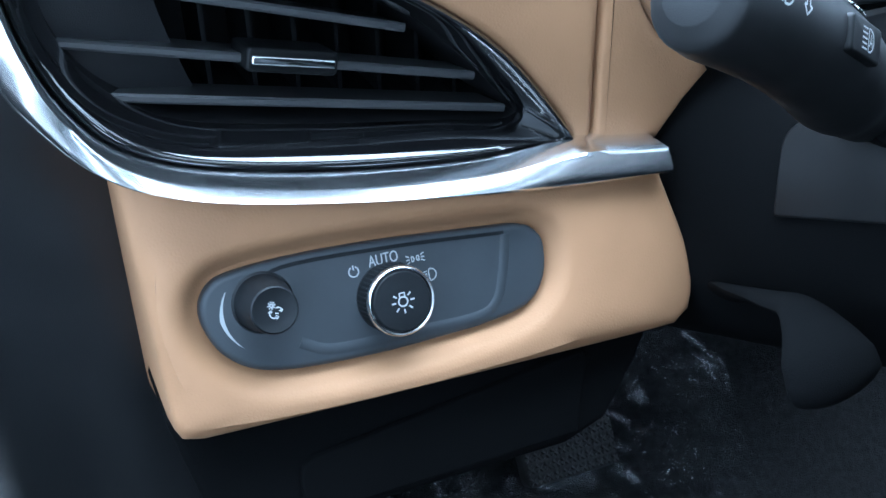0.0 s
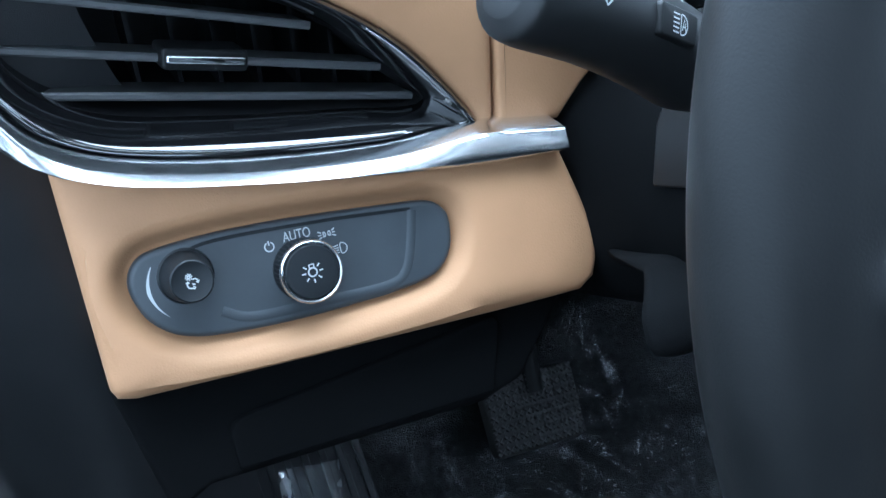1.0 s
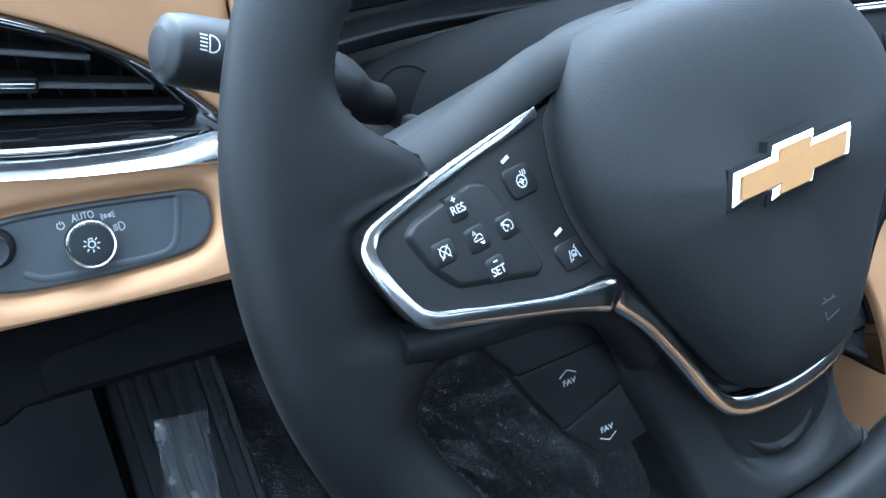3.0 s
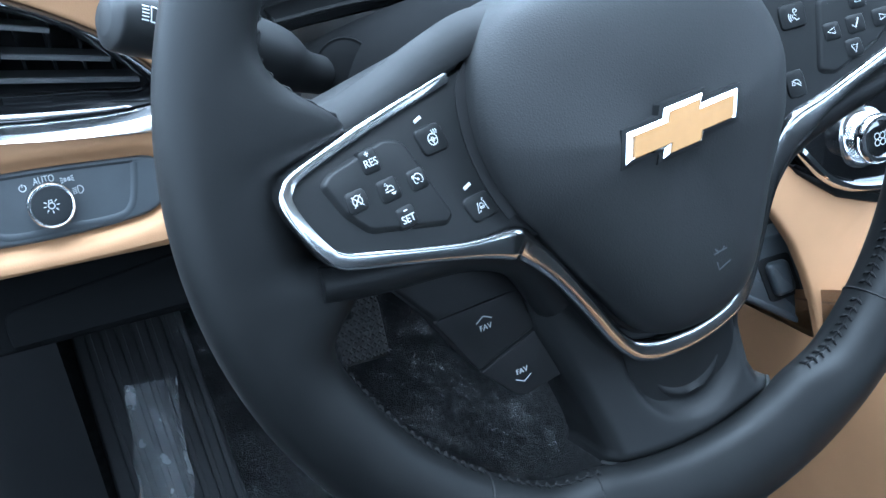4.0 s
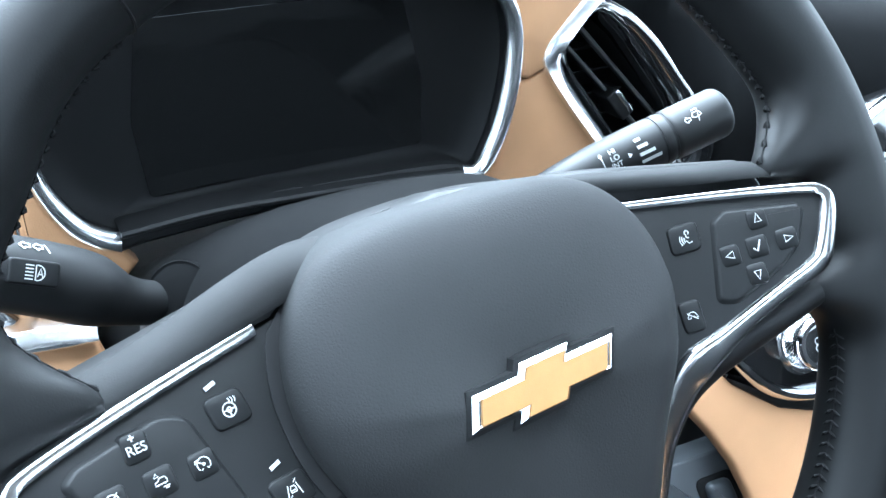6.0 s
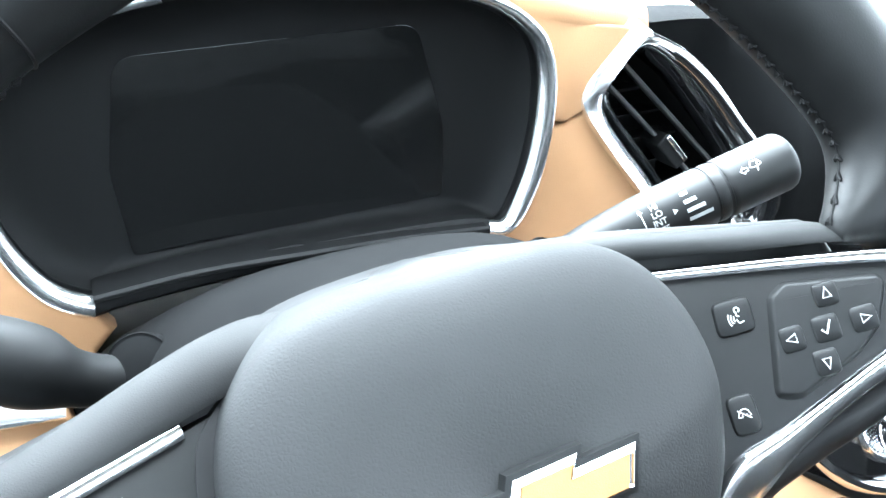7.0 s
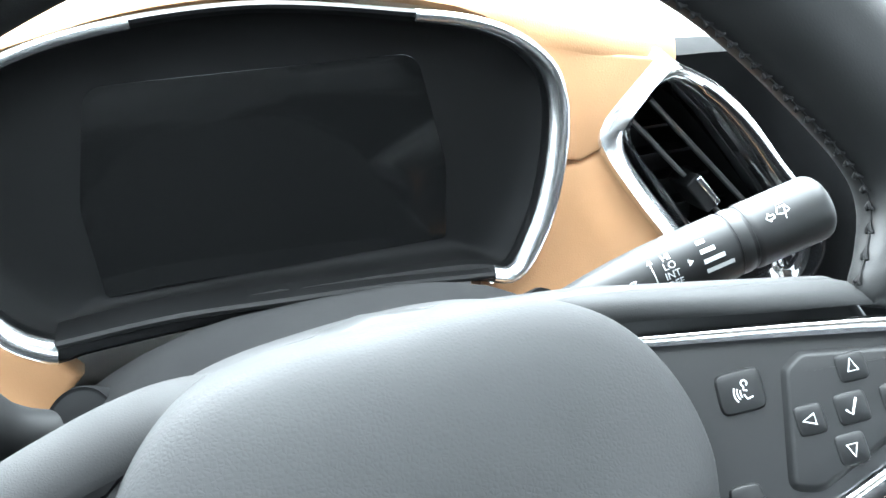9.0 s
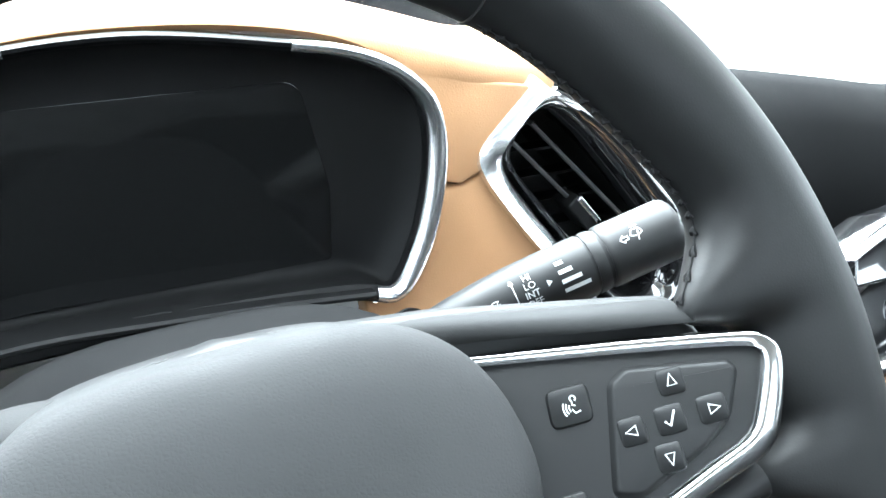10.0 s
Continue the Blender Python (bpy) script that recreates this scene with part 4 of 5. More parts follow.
for word, off in (("HI", 0.0047), ("LO", 0.0016), ("INT", -0.0015), ("OFF", -0.0046)):
    m = stalk_frame(A2 + ax2 * L2 * 0.475, ax2, 0, 0, 27 + math.degrees(off / 0.0112), 0.0114)
    part("speed_lettering", lettering(word, 0.0034), PRINT, wiper, "white printed word " + word, at=winv @ m, smooth=False)
part("speed_arrow", on_stalk(dense([[(0, -0.006), (0, 0.006)], [(-0.0008, 0.0045), (0, 0.006), (0.0008, 0.0045)]]), 0.0113, 0.0004), PRINT, wiper, "white printed arrow", at=winv @ stalk_frame(A2 + ax2 * L2 * 0.425, ax2, 0, 0, 27, 0.01135), smooth=False)

# ---- steering wheel ----
TURN_W = radians(3.0)
XR = XW * math.cos(TURN_W) + VW * math.sin(TURN_W)
WHEEL = frame_at(CW, XR, NW)
wheel = thing("steering_wheel", WHEEL, "black leather three-spoke steering wheel with chrome trim", "steering wheel")
R_W, T_W = 0.1618, 0.0167


def bulge(a):
    """How far the leather reaches inwards past the plain rim at an angle, above and below each side spoke."""
    d = (a + 180) % 360 - 180
    low_end = 0.0070 * ease((d + 122) / 12) * ease((-58 - d) / 12)
    thin = 0.0
    if abs(d) > 90:
        thin = 0.0035 * math.exp(-((152 - d) / 7) ** 2) + 0.0045 * math.exp(-((132 - d) / 12) ** 2)
        d = 180 - d if d > 0 else -180 - d
    up_web = 0.023 * ease((d - 9.0) / 6.5) * math.exp(-(max(d - 16.0, 0) / 4.6) ** 2)
    low_web = 0.019 * ease((-1.0 - d) / 5.5) * math.exp(-(max(-d - 8, 0) / 4.5) ** 2)
    swell = 0.0030 * math.exp(-((a - 36) / 12) ** 2)
    return swell + 0.011 * math.exp(-((d - 4) / 9) ** 2) + up_web + low_web + low_end - thin


rings = []
for i in range(360):
    a = i
    ca, sa = math.cos(radians(a)), math.sin(radians(a))
    b = bulge(a)
    ring = []
    for j in range(28):
        t = 2 * math.pi * j / 28
        c, s = math.cos(t), math.sin(t)
        r = R_W + (T_W * c if c > 0 else (T_W + b) * c)
        h = T_W * 0.98 * math.copysign(abs(s) ** (1 - 0.30 * min(b / 0.02, 1) * max(-c, 0)), s) * (1 - 0.25 * min(b / 0.02, 1) * max(-c, 0))
        ring.append((r * ca, r * sa, h + (0.006 * min(b / 0.02, 1) * max(-c, 0))))
    rings.append(ring)
rings.append(rings[0])
rim = part("rim", loft(rings), LEATHER, wheel, "black leather rim")
# stitching along the inside of the rim
st = bmesh.new()


def rim_point(a, t, lift_=0.0004):
    """A place on the leather at an angle round the wheel and an angle round the rim."""
    b = bulge(a)
    c, s = math.cos(t), math.sin(t)
    r = R_W + ((T_W + lift_) * c if c > 0 else (T_W + b + lift_) * c)
    h = (T_W + lift_) * 0.98 * s * (1 - 0.25 * min(b / 0.02, 1) * max(-c, 0)) + 0.006 * min(b / 0.02, 1) * max(-c, 0)
    return (r * math.cos(radians(a)), r * math.sin(radians(a)), h)


for a in (-48, -132, 57, 123, -113):
    pts = [rim_point(a, t, 0.0001) for t in np.linspace(0, 2 * math.pi, 40)]
    part("leather_seam", tube(pts, [0.0005] * 40, 6, cap=False, normal=(-math.sin(radians(a)), math.cos(radians(a)), 0.0)), DARK, rim)
for a0, a1, mid_t, wide in ((-47, -14, 3.0, 0.19), (-66, -49, 3.0, 0.19), (-131, -112, 3.0, 0.10), (17, 56, 3.16, 0.09), (124, 163, 3.16, 0.09), (-166, -133, 3.0, 0.09)):
    k = int(abs(a1 - a0) / 1.6)
    for i in range(k):
        a = a0 + (a1 - a0) * (i + 0.5) / k
        for t0, t1, d in ((mid_t - wide, mid_t, 0.7), (mid_t + wide, mid_t, 0.7)):
            q = [rim_point(a - d * (1 - f) * (1 if a0 > -90 and a0 < 90 else -1), t0 + (t1 - t0) * f, 0.0002 + 0.0005 * math.sin(math.pi * f)) for f in (0.0, 0.5, 1.0)]
            tube(q, [0.0004, 0.0007, 0.0005], 6, True, (0, 0, 1), st)
    for i in range(2 * k):
        a, a2 = a0 + (a1 - a0) * i / (2 * k), a0 + (a1 - a0) * (i + 1) / (2 * k)
        tube([rim_point(a, mid_t, -0.0001), rim_point(a2, mid_t, -0.0001)], [0.0005, 0.0005], 5, False, (0, 0, 1), st)
stitching = part("stitching", st, THREAD, rim, "black cross stitching")
tagged(stitching, kind="stuff")


def lift(u, v):
    return 0.0156 + (abs(u) - 0.1) * 0.30 - (v - 0.005) * 0.265


# back cover of hub and spokes
cover = fillet([(0.0, 0.058, 0.01), (0.06, 0.05, 0.02), (0.128, 0.036, 0.01), (0.140, 0.010, 0.01), (0.128, -0.008, 0.008), (0.066, -0.030, 0.02), (0.045, -0.07, 0.02), (0.038, -0.10, 0.02), (0.040, -0.140, 0.004), (-0.040, -0.140, 0.004), (-0.038, -0.10, 0.02), (-0.045, -0.07, 0.02), (-0.066, -0.030, 0.02), (-0.128, -0.008, 0.008), (-0.140, 0.010, 0.01), (-0.128, 0.036, 0.01), (-0.06, 0.05, 0.02)], 5)
part("back_cover", slab(cover, -0.034, -0.010, 0.006), SMOOTH, wheel)

# spoke trim: across the switch plates it follows their plane, under the pad it dips
TRIM_LEFT = [(-0.0725, 0.0368, 0.0022), (-0.1095, 0.0307, 0.0020), (-0.1365, 0.0252, 0.0020), (-0.1432, 0.0219, 0.0021), (-0.1445, 0.0164, 0.0023), (-0.1405, 0.0051, 0.0025), (-0.1346, -0.0032, 0.0028), (-0.1210, -0.0083, 0.0028), (-0.0940, -0.0168, 0.0030), (-0.0800, -0.0208, 0.0042), (-0.0685, -0.0242, 0.0062)]
TRIM_RIGHT = [(0.0615, 0.0356, 0.0016), (0.0954, 0.0299, 0.0018), (0.1225, 0.0247, 0.0020), (0.1292, 0.0222, 0.0023), (0.1306, 0.0170, 0.0029), (0.1246, 0.0047, 0.0034), (0.1190, -0.0017, 0.0034), (0.1065, -0.0062, 0.0031), (0.0930, -0.0112, 0.0032), (0.0790, -0.0172, 0.0042), (0.0680, -0.0222, 0.0062)]
HUB = [(-0.0630, -0.0285, 0.0095, 0.0052), (-0.0525, -0.0415, 0.0066, 0.0040), (-0.0415, -0.0590, 0.0033, 0.0035), (-0.0308, -0.0775, -0.0004, 0.0034), (-0.0240, -0.0868, -0.0022, 0.0036), (-0.0165, -0.0925, -0.0033, 0.0043), (-0.0050, -0.0957, -0.0040, 0.0046), (0.0125, -0.0960, -0.0040, 0.0042), (0.0290, -0.0918, -0.0030, 0.0038), (0.0375, -0.0840, -0.0014, 0.0036), (0.0440, -0.0660, 0.0018, 0.0038), (0.0505, -0.0450, 0.0058, 0.0046), (0.0600, -0.0290, 0.0095, 0.0060)]
full = [(u, v, lift(u, v) - 0.0012) for u, v, _ in TRIM_LEFT] + [p[:3] for p in HUB] + [(u, v, lift(u, v) - 0.0012) for u, v, _ in TRIM_RIGHT[::-1]] + [(0.046, 0.0385, -0.0078)]
wid = [r for _, _, r in TRIM_LEFT] + [p[3] for p in HUB] + [r for _, _, r in TRIM_RIGHT[::-1]] + [0.0016]
curve = smoothed([(*p, w) for p, w in zip(full, wid)], 5)
sec = [(-1.0, -3.0), (-1.0, -0.10), (-0.84, 0.34), (-0.5, 0.42), (0.0, 0.44), (0.5, 0.40), (0.82, 0.28), (1.0, -0.2), (1.0, -3.0)]
part("spoke_trim", sweep([c[:3] for c in curve], sec, (0, 0, 1), False, [(c[3], 0.0022) for c in curve]), TRIM, wheel, "bright chrome trim outlining both spokes and the hub", sharp=55)

# airbag pad
pad_half = [(0.0, 0.0565), (0.028, 0.0555), (0.0455, 0.0510), (0.0580, 0.0415), (0.0658, 0.0270), (0.0680, 0.0090), (0.0630, -0.0130)]
PAD_LOW = [(0.0500, -0.0400), (0.0415, -0.0610), (0.0360, -0.0745), (0.0275, -0.0835), (0.0120, -0.0882), (-0.0040, -0.0878), (-0.0150, -0.0838), (-0.0230, -0.0760), (-0.0320, -0.0630), (-0.0480, -0.0385)]
pad_o = [p + np.array(((-0.0050 + 0.0030 * ease((-p[0] - 0.03) / 0.03)) * min(max((p[1] + 0.06) / 0.06, 0), 1), 0)) for p in smoothed(pad_half + PAD_LOW + [(-a, b) for a, b in pad_half[:0:-1]], 6, True)]


def pad_base(v):
    return 0.0055 - 0.16 * max(v - 0.01, 0) + 0.10 * min(v + 0.01, 0)


bm = bmesh.new()
rings = []
pc = np.array([0.0, -0.006])
for s, h in ((1.0, -0.022), (1.0, 0.001), (0.993, 0.0045), (0.975, 0.0080), (0.94, 0.0115), (0.88, 0.0150), (0.78, 0.0185), (0.64, 0.0212), (0.46, 0.0230), (0.26, 0.0238), (0.10, 0.0240)):
    rings.append([(*(pc + (p - pc) * s), h + (pad_base(p[1]) if h > -0.01 else 0) * (0.35 + 0.65 * s)) for p in pad_o])
pad = part("airbag_pad", loft(rings, True, True, True), PAD, wheel, "black grained airbag cover with a faint embossed mark")

gap_o = [p + (q - p) * (1 + 1.2 * ease((-p[0] - 0.03) / 0.03)) * ease((0.042 - p[1]) / 0.012) for p, q in zip(pad_o, inset(pad_o, -0.0018))]
part("pad_gap", slab(gap_o, -0.022, 0.0006, 0.0003, 3, None, lambda u, v: (-0.22 * max(v - 0.008, 0) + 0.1 * min(v + 0.01, 0)) * (1 - ease((v + 0.028) / 0.012)) + (lift(u, v) - 0.0022) * ease((v + 0.028) / 0.012)), DARK, wheel, "dark joint round the airbag cover")
# emblem, a flat cross-like bar with slanted ends
emb = [(-0.0285, -0.0062), (-0.0098, -0.0062), (-0.0115, -0.0098), (0.0075, -0.0098), (0.0093, -0.0062), (0.0262, -0.0062), (0.0300, 0.0052), (0.0112, 0.0052), (0.0128, 0.0088), (-0.0062, 0.0088), (-0.0078, 0.0052), (-0.0250, 0.0052)]
W_E = 0.0275
E_AT = at(-0.0022, -0.0005, W_E - 0.0008) @ Matrix.Rotation(radians(2.0), 4, "Z") @ Matrix.Diagonal((0.91, 0.91, 1, 1))
ring_o = lambda d: inset(emb, -d)
# flat darker ring paints the shadow of the recess, which is pad vinyl
part("emblem_shade", slab(ring_o(0.0016), -0.004, 0.0001, 0.0001), SMOOTH, pad, "flat black ring painted as the shade in the emblem recess", at=E_AT)
emblem = part("emblem", loft([[(*p, -0.002) for p in emb], [(*p, 0.0008) for p in emb], [(*p, 0.0024) for p in inset(emb, 0.0014)], [(*p, 0.0018) for p in inset(emb, 0.0018)]], True, True, True), CHROME, pad, "plain chrome-edged emblem shape", at=E_AT, smooth=False)
face = [(x * 0.95, y) for x, y in inset(emb, 0.0017)]
part("emblem_face", loft([[(*p, 0.0010) for p in face], [(*p, 0.0025) for p in face]], True, True, True), GOLD, emblem, "gold ribbed emblem face", smooth=False)
part("embossed_mark", strokes(scaled([arc(0, 0.4, 0.35, 200, 340), [(-0.5, 0), (0.5, 0.1)], [(-0.35, -0.5), (-0.3, -1.0), (0.6, -0.7)]], 0.0065), 0.0006), PLATE, pad, "faint embossed mark", at=at(0.006, -0.052, 0.0262), smooth=False)

# lower spoke
t_s = [0.0, 0.35, 0.68, 0.86, 0.95, 1.0]
rings = []
for j in range(57):
    t = j / 56
    lo_u, hi_u = np.interp(t, t_s, [-0.058, -0.057, -0.047, -0.043, -0.042, -0.0440]), np.interp(t, t_s, [0.053, 0.0500, 0.0395, 0.0380, 0.040, 0.0460])
    row = []
    for i in range(65):
        u = lo_u + (hi_u - lo_u) * i / 64
        v = (1 - t) * -0.040 + t * -math.sqrt(0.1395 ** 2 - u * u)
        side_ = min(i, 64 - i) / 64
        dish = math.hypot((u - 0.007) / 0.028, max(0.0, (-v - 0.100)) / 0.030)
        w_ = -0.0085 + 0.0085 * max(0.0, (t - 0.55) / 0.45) ** 1.5 - 0.0058 / (1 + math.exp(min((dish - 1) * 24, 50))) + 0.0022 * math.exp(-((dish - 0.72) / 0.07) ** 2)
        w_ -= 0.006 * (1 - min(side_ / 0.09, 1)) ** 2 + (0.003 * max(0.0, (t - 0.96) / 0.04) ** 2)
        row.append((u, v, w_))
    rings.append([(row[0][0], row[0][1], -0.034)] + row + [(row[-1][0], row[-1][1], -0.034)])
part("lower_spoke", loft(rings, closed=False, cap_start=False), SMOOTH, wheel, "satin black lower spoke", sharp=60)
joint_p = [np.array(p) + (0, -0.0006, 0.0008) for p in rings[-1][1:-1]]
part("spoke_joint", tube(joint_p, [0.0011] * len(joint_p), 8, True, (0, 0, 1)), DARK, wheel, "dark joint between spoke and leather")

for s in (-1, 1):
    # padded arm above the trim
    edge_b = [(0.121, 0.0298, 0.0098), (0.108, 0.0325, 0.0080), (0.090, 0.0355, 0.0036), (0.0714, 0.0390, -0.0015), (0.056, 0.0415, -0.006), (0.040, 0.043, -0.010), (0.020, 0.044, -0.014)]
    edge_t = [(0.1255, 0.0380, -0.005), (0.1095, 0.0420, -0.006), (0.0935, 0.0464, -0.008), (0.0755, 0.0518, -0.011), (0.060, 0.0552, -0.0155), (0.045, 0.0555, -0.023), (0.022, 0.0510, -0.032)] if s < 0 else [(0.1175, 0.0372, -0.005), (0.106, 0.0395, -0.006), (0.0880, 0.0428, -0.008), (0.068, 0.0468, -0.011), (0.052, 0.0500, -0.014), (0.038, 0.0525, -0.018), (0.020, 0.0540, -0.024)]
    rings = []
    for b_, t_ in zip(smoothed(edge_b, 6), smoothed(edge_t, 6)):
        pb, pt = np.array((s * b_[0], b_[1], b_[2])), np.array((s * t_[0], t_[1], t_[2]))
        bow = np.array((0, 0.0010, 0.0034))
        rings.append([pb - np.array((0, 0, 0.012)), pb] + [pb + (pt - pb) * f + bow * math.sin(math.pi * f) ** 0.75 for f in (0.06, 0.14, 0.24, 0.36, 0.5, 0.64, 0.76, 0.86, 0.94, 1.0)] + [pt + np.array((0, -0.0010, -0.005)), pt + np.array((0, -0.004, -0.014))])
    part("upper_arm", loft(rings, True, True, True), ARM, wheel, "smooth black upper arm of the spoke")
    q = 1.03 if s < 0 else 0.90
    pts = smoothed([(s * q * 0.136, -0.013, 0.012), (s * q * 0.115, -0.0170, 0.010), (s * 0.090, -0.0210, 0.006), (s * 0.072, -0.0270, 0.002), (s * 0.060, -0.037, -0.003), (s * 0.048, -0.058, -0.010)], 5)
    part("lower_lip", tube(pts, [0.0062 + 0.0001 * i for i in range(len(pts))], 14, True, (0, 0, 1)), SMOOTH, wheel)
    # switch plate inside the trim
    plate = fillet([(-0.058, 0.0385, 0), (-0.1365, 0.0250, 0.006), (-0.1440, 0.0200, 0.003), (-0.1350, -0.0025, 0.006), (-0.072, -0.0228, 0.004), (-0.05, -0.0265, 0)] if s < 0 else [(0.050, 0.0375, 0), (0.1225, 0.0247, 0.006), (0.1300, 0.0195, 0.003), (0.1200, -0.0010, 0.006), (0.072, -0.0205, 0.004), (0.05, -0.0265, 0)], 5)
    part("switch_plate", slab(plate, -0.02, -0.0022, 0.0005, 2, None, lift), SMOOTH, wheel, "satin black switch plate")


def keycap(u, v, outline, owner=None, high=0.0012, name="button"):
    """A button of the spoke, in a frame that lies on the switch plate."""
    x = Vector((1, 0, 0.30 * (1 if u > 0 else -1))).normalized()
    y = Vector((0, 1, -0.265)).normalized()
    m = frame_at((u, v, lift(u, v) - 0.0022), x, x.cross(y))
    soft = 0.0034 if name == "button_block" else 0.0014
    o = fillet(outline, 5)
    rings = []
    for k in range(7):
        f = k / 6
        rings.append([(p[0], p[1], -0.0012 + (high + 0.0012) * f * f * (3 - 2 * f)) for p in (inset(o, soft * f) if k else o)])
    return part(name, loft(rings, True, True, True), SMOOTH, owner or wheel, at=m, sharp=80), m


def rect(w, h, r, sh=0.0):
    w, h, r = (w + 0.0012, h + 0.0012, r + 0.0008) if r else (w, h, r)
    return [(-w / 2 - sh, -h / 2, r), (w / 2 - sh, -h / 2, r), (w / 2 + sh, h / 2, r), (-w / 2 + sh, h / 2, r)]


# cruise buttons
bl = [(-0.1350, 0.0200, 0.008), (-0.1290, 0.0238, 0.008), (-0.1050, 0.0276, 0.009), (-0.0956, 0.0244, 0.009), (-0.0920, 0.0100, 0.02), (-0.0876, -0.0068, 0.006), (-0.0930, -0.0104, 0.005), (-0.1240, -0.0018, 0.009), (-0.1306, 0.0070, 0.01)]
keycap(-0.11, 0.011, [(x + 0.11, y - 0.011, r) for x, y, r in bl], None, 0.0017, "button_block")
sym = [
    ("resume_button", -0.1136, 0.0203, rect(0.0082, 0.0088, 0.0022, 0.0004)),
    ("cancel_button", -0.1229, 0.0106, rect(0.0092, 0.0080, 0.0024, 0.0004)),
    ("distance_button", -0.1105, 0.0099, rect(0.0094, 0.0086, 0.0022)),
    ("cruise_button", -0.0988, 0.0093, rect(0.0088, 0.0082, 0.0022)),
    ("set_button", -0.1075, 0.0001, rect(0.0085, 0.0078, 0.0022)),
    ("heated_wheel_button", -0.0869, 0.0193, rect(0.0124, 0.0104, 0.0028, -0.0008)),
    ("lane_button", -0.0772, -0.0075, rect(0.0130, 0.0098, 0.0028, -0.0015)),
    ("voice_button", 0.0784, 0.0190, rect(0.0118, 0.0106, 0.0026, 0.0004)),
    ("mute_button", 0.0709, -0.0066, rect(0.0085, 0.0115, 0.0024)),
    ("up_button", 0.1040, 0.0184, rect(0.0082, 0.0078, 0.0020)),
    ("left_button", 0.0906, 0.0091, rect(0.0080, 0.0082, 0.0020)),
    ("enter_button", 0.1005, 0.0095, rect(0.0088, 0.0084, 0.0020)),
    ("right_button", 0.1113, 0.0094, rect(0.0088, 0.0082, 0.0020)),
    ("down_button", 0.0970, 0.0008, rect(0.0082, 0.0082, 0.0020)),
]
br = [(0.0862, 0.0232, 0.006), (0.0925, 0.0270, 0.006), (0.1212, 0.0220, 0.007), (0.1236, 0.0175, 0.006), (0.1172, 0.0050, 0.009), (0.1088, -0.0010, 0.010), (0.0880, -0.0092, 0.008), (0.0788, -0.0066, 0.007)]
keycap(0.103, 0.01, [(x - 0.103, y - 0.01, r) for x, y, r in br], None, 0.0017, "button_block")
caps = {}
for nm, u, v, o in sym:
    hi_ = 0.0008 if nm in ("heated_wheel_button", "lane_button", "voice_button", "mute_button") else 0.0021
    caps[nm] = keycap(u, v, o, None, hi_, nm) + (hi_,)


def print_on(nm, lines, s, width=0.0004, dx=0.0, dy=0.0):
    ob, m, h = caps[nm]
    return part("symbol", strokes(scaled(lines, s * 0.86, dx * 0.9, dy * 0.9), width * 0.8, h + 0.00015), PRINT, ob, "white printed symbol", smooth=False)


def word_on(nm, word, size, dx=0.0, dy=0.0):
    ob, m, h = caps[nm]
    return part("lettering", lettering(word, size * 0.9), PRINT, ob, "white printed word " + word, at=at(dx, dy, h + 0.0001), smooth=False)


word_on("resume_button", "RES", 0.0040, 0, -0.0006)
print_on("resume_button", [[(-1, 0), (1, 0)], [(0, -1), (0, 1)]], 0.0010, 0.0005, -0.0004, 0.0028)
word_on("set_button", "SET", 0.0040, 0, -0.0010)
print_on("set_button", [[(-1, 0), (1, 0)]], 0.0010, 0.0005, 0, 0.0022)
gauge = [arc(0, 0, 1, -40, 220), [(0, 0), (-1.1, 0.75)], [(-1.2, 0.35), (-1.15, 0.8), (-0.7, 0.85)], arc(0, 0, 0.18, 0, 360, 8), [(-0.6, -0.75), (-0.3, -0.55)], [(0.3, -0.55), (0.6, -0.75)]]
print_on("cruise_button", gauge, 0.0022, 0.0004)
print_on("cancel_button", gauge[:1] + [[(-1, -1), (1, 1)], [(-1, 1), (1, -1)]] + gauge[3:], 0.0021, 0.0004)
car = [[(-1.1, -0.3), (-1.0, 0.2), (-0.4, 0.3), (-0.1, 0.7), (0.8, 0.7), (1.1, 0.2), (1.1, -0.3), (-1.1, -0.3)], [(-0.6, -0.5), (-0.6, -0.3)], [(0.6, -0.5), (0.6, -0.3)], [(-0.9, 1.0), (-0.5, 1.6), (-0.1, 1.0), (-0.9, 1.0)], [(0.4, -1.2), (1.1, -1.2)], [(0.1, -0.9), (1.3, -0.9)]]
print_on("distance_button", car, 0.0018, 0.0004)
wh = [arc(0, -0.1, 1, 0, 360, 20), [(-0.95, -0.1), (0.95, -0.1)], [(0, -0.1), (0, -1.05)], arc(0, -0.1, 0.35, 0, 360, 10)] + [[(0.3 + 0.45 * i, 0.7), (0.5 + 0.45 * i, 1.1), (0.3 + 0.45 * i, 1.5)] for i in range(3)]
print_on("heated_wheel_button", wh, 0.0023, 0.00045)
lane = [[(-1.3, -1.1), (-0.75, 0.9)], [(1.3, -1.1), (0.75, 0.9)], [(-0.5, -0.4), (-0.5, 0.2), (-0.3, 0.6), (0.3, 0.6), (0.5, 0.2), (0.5, -0.4), (-0.5, -0.4)], [(-0.5, -0.1), (0.5, -0.1)], [(0.4, 1.0), (0.9, 1.5)], [(-0.5, -0.7), (-0.9, -1.0)]]
print_on("lane_button", lane, 0.0021, 0.0004)
led = part("indicator_bar", slab(rect(0.0036, 0.0012, 0), 0, 0.0002, 0.0001, 1), PRINT, wheel, "white indicator bar", at=frame_at((-0.0897, 0.0270, lift(-0.0897, 0.0270) - 0.0018), (1, 0.3, -0.38), (0.3, 0.265, 1)))
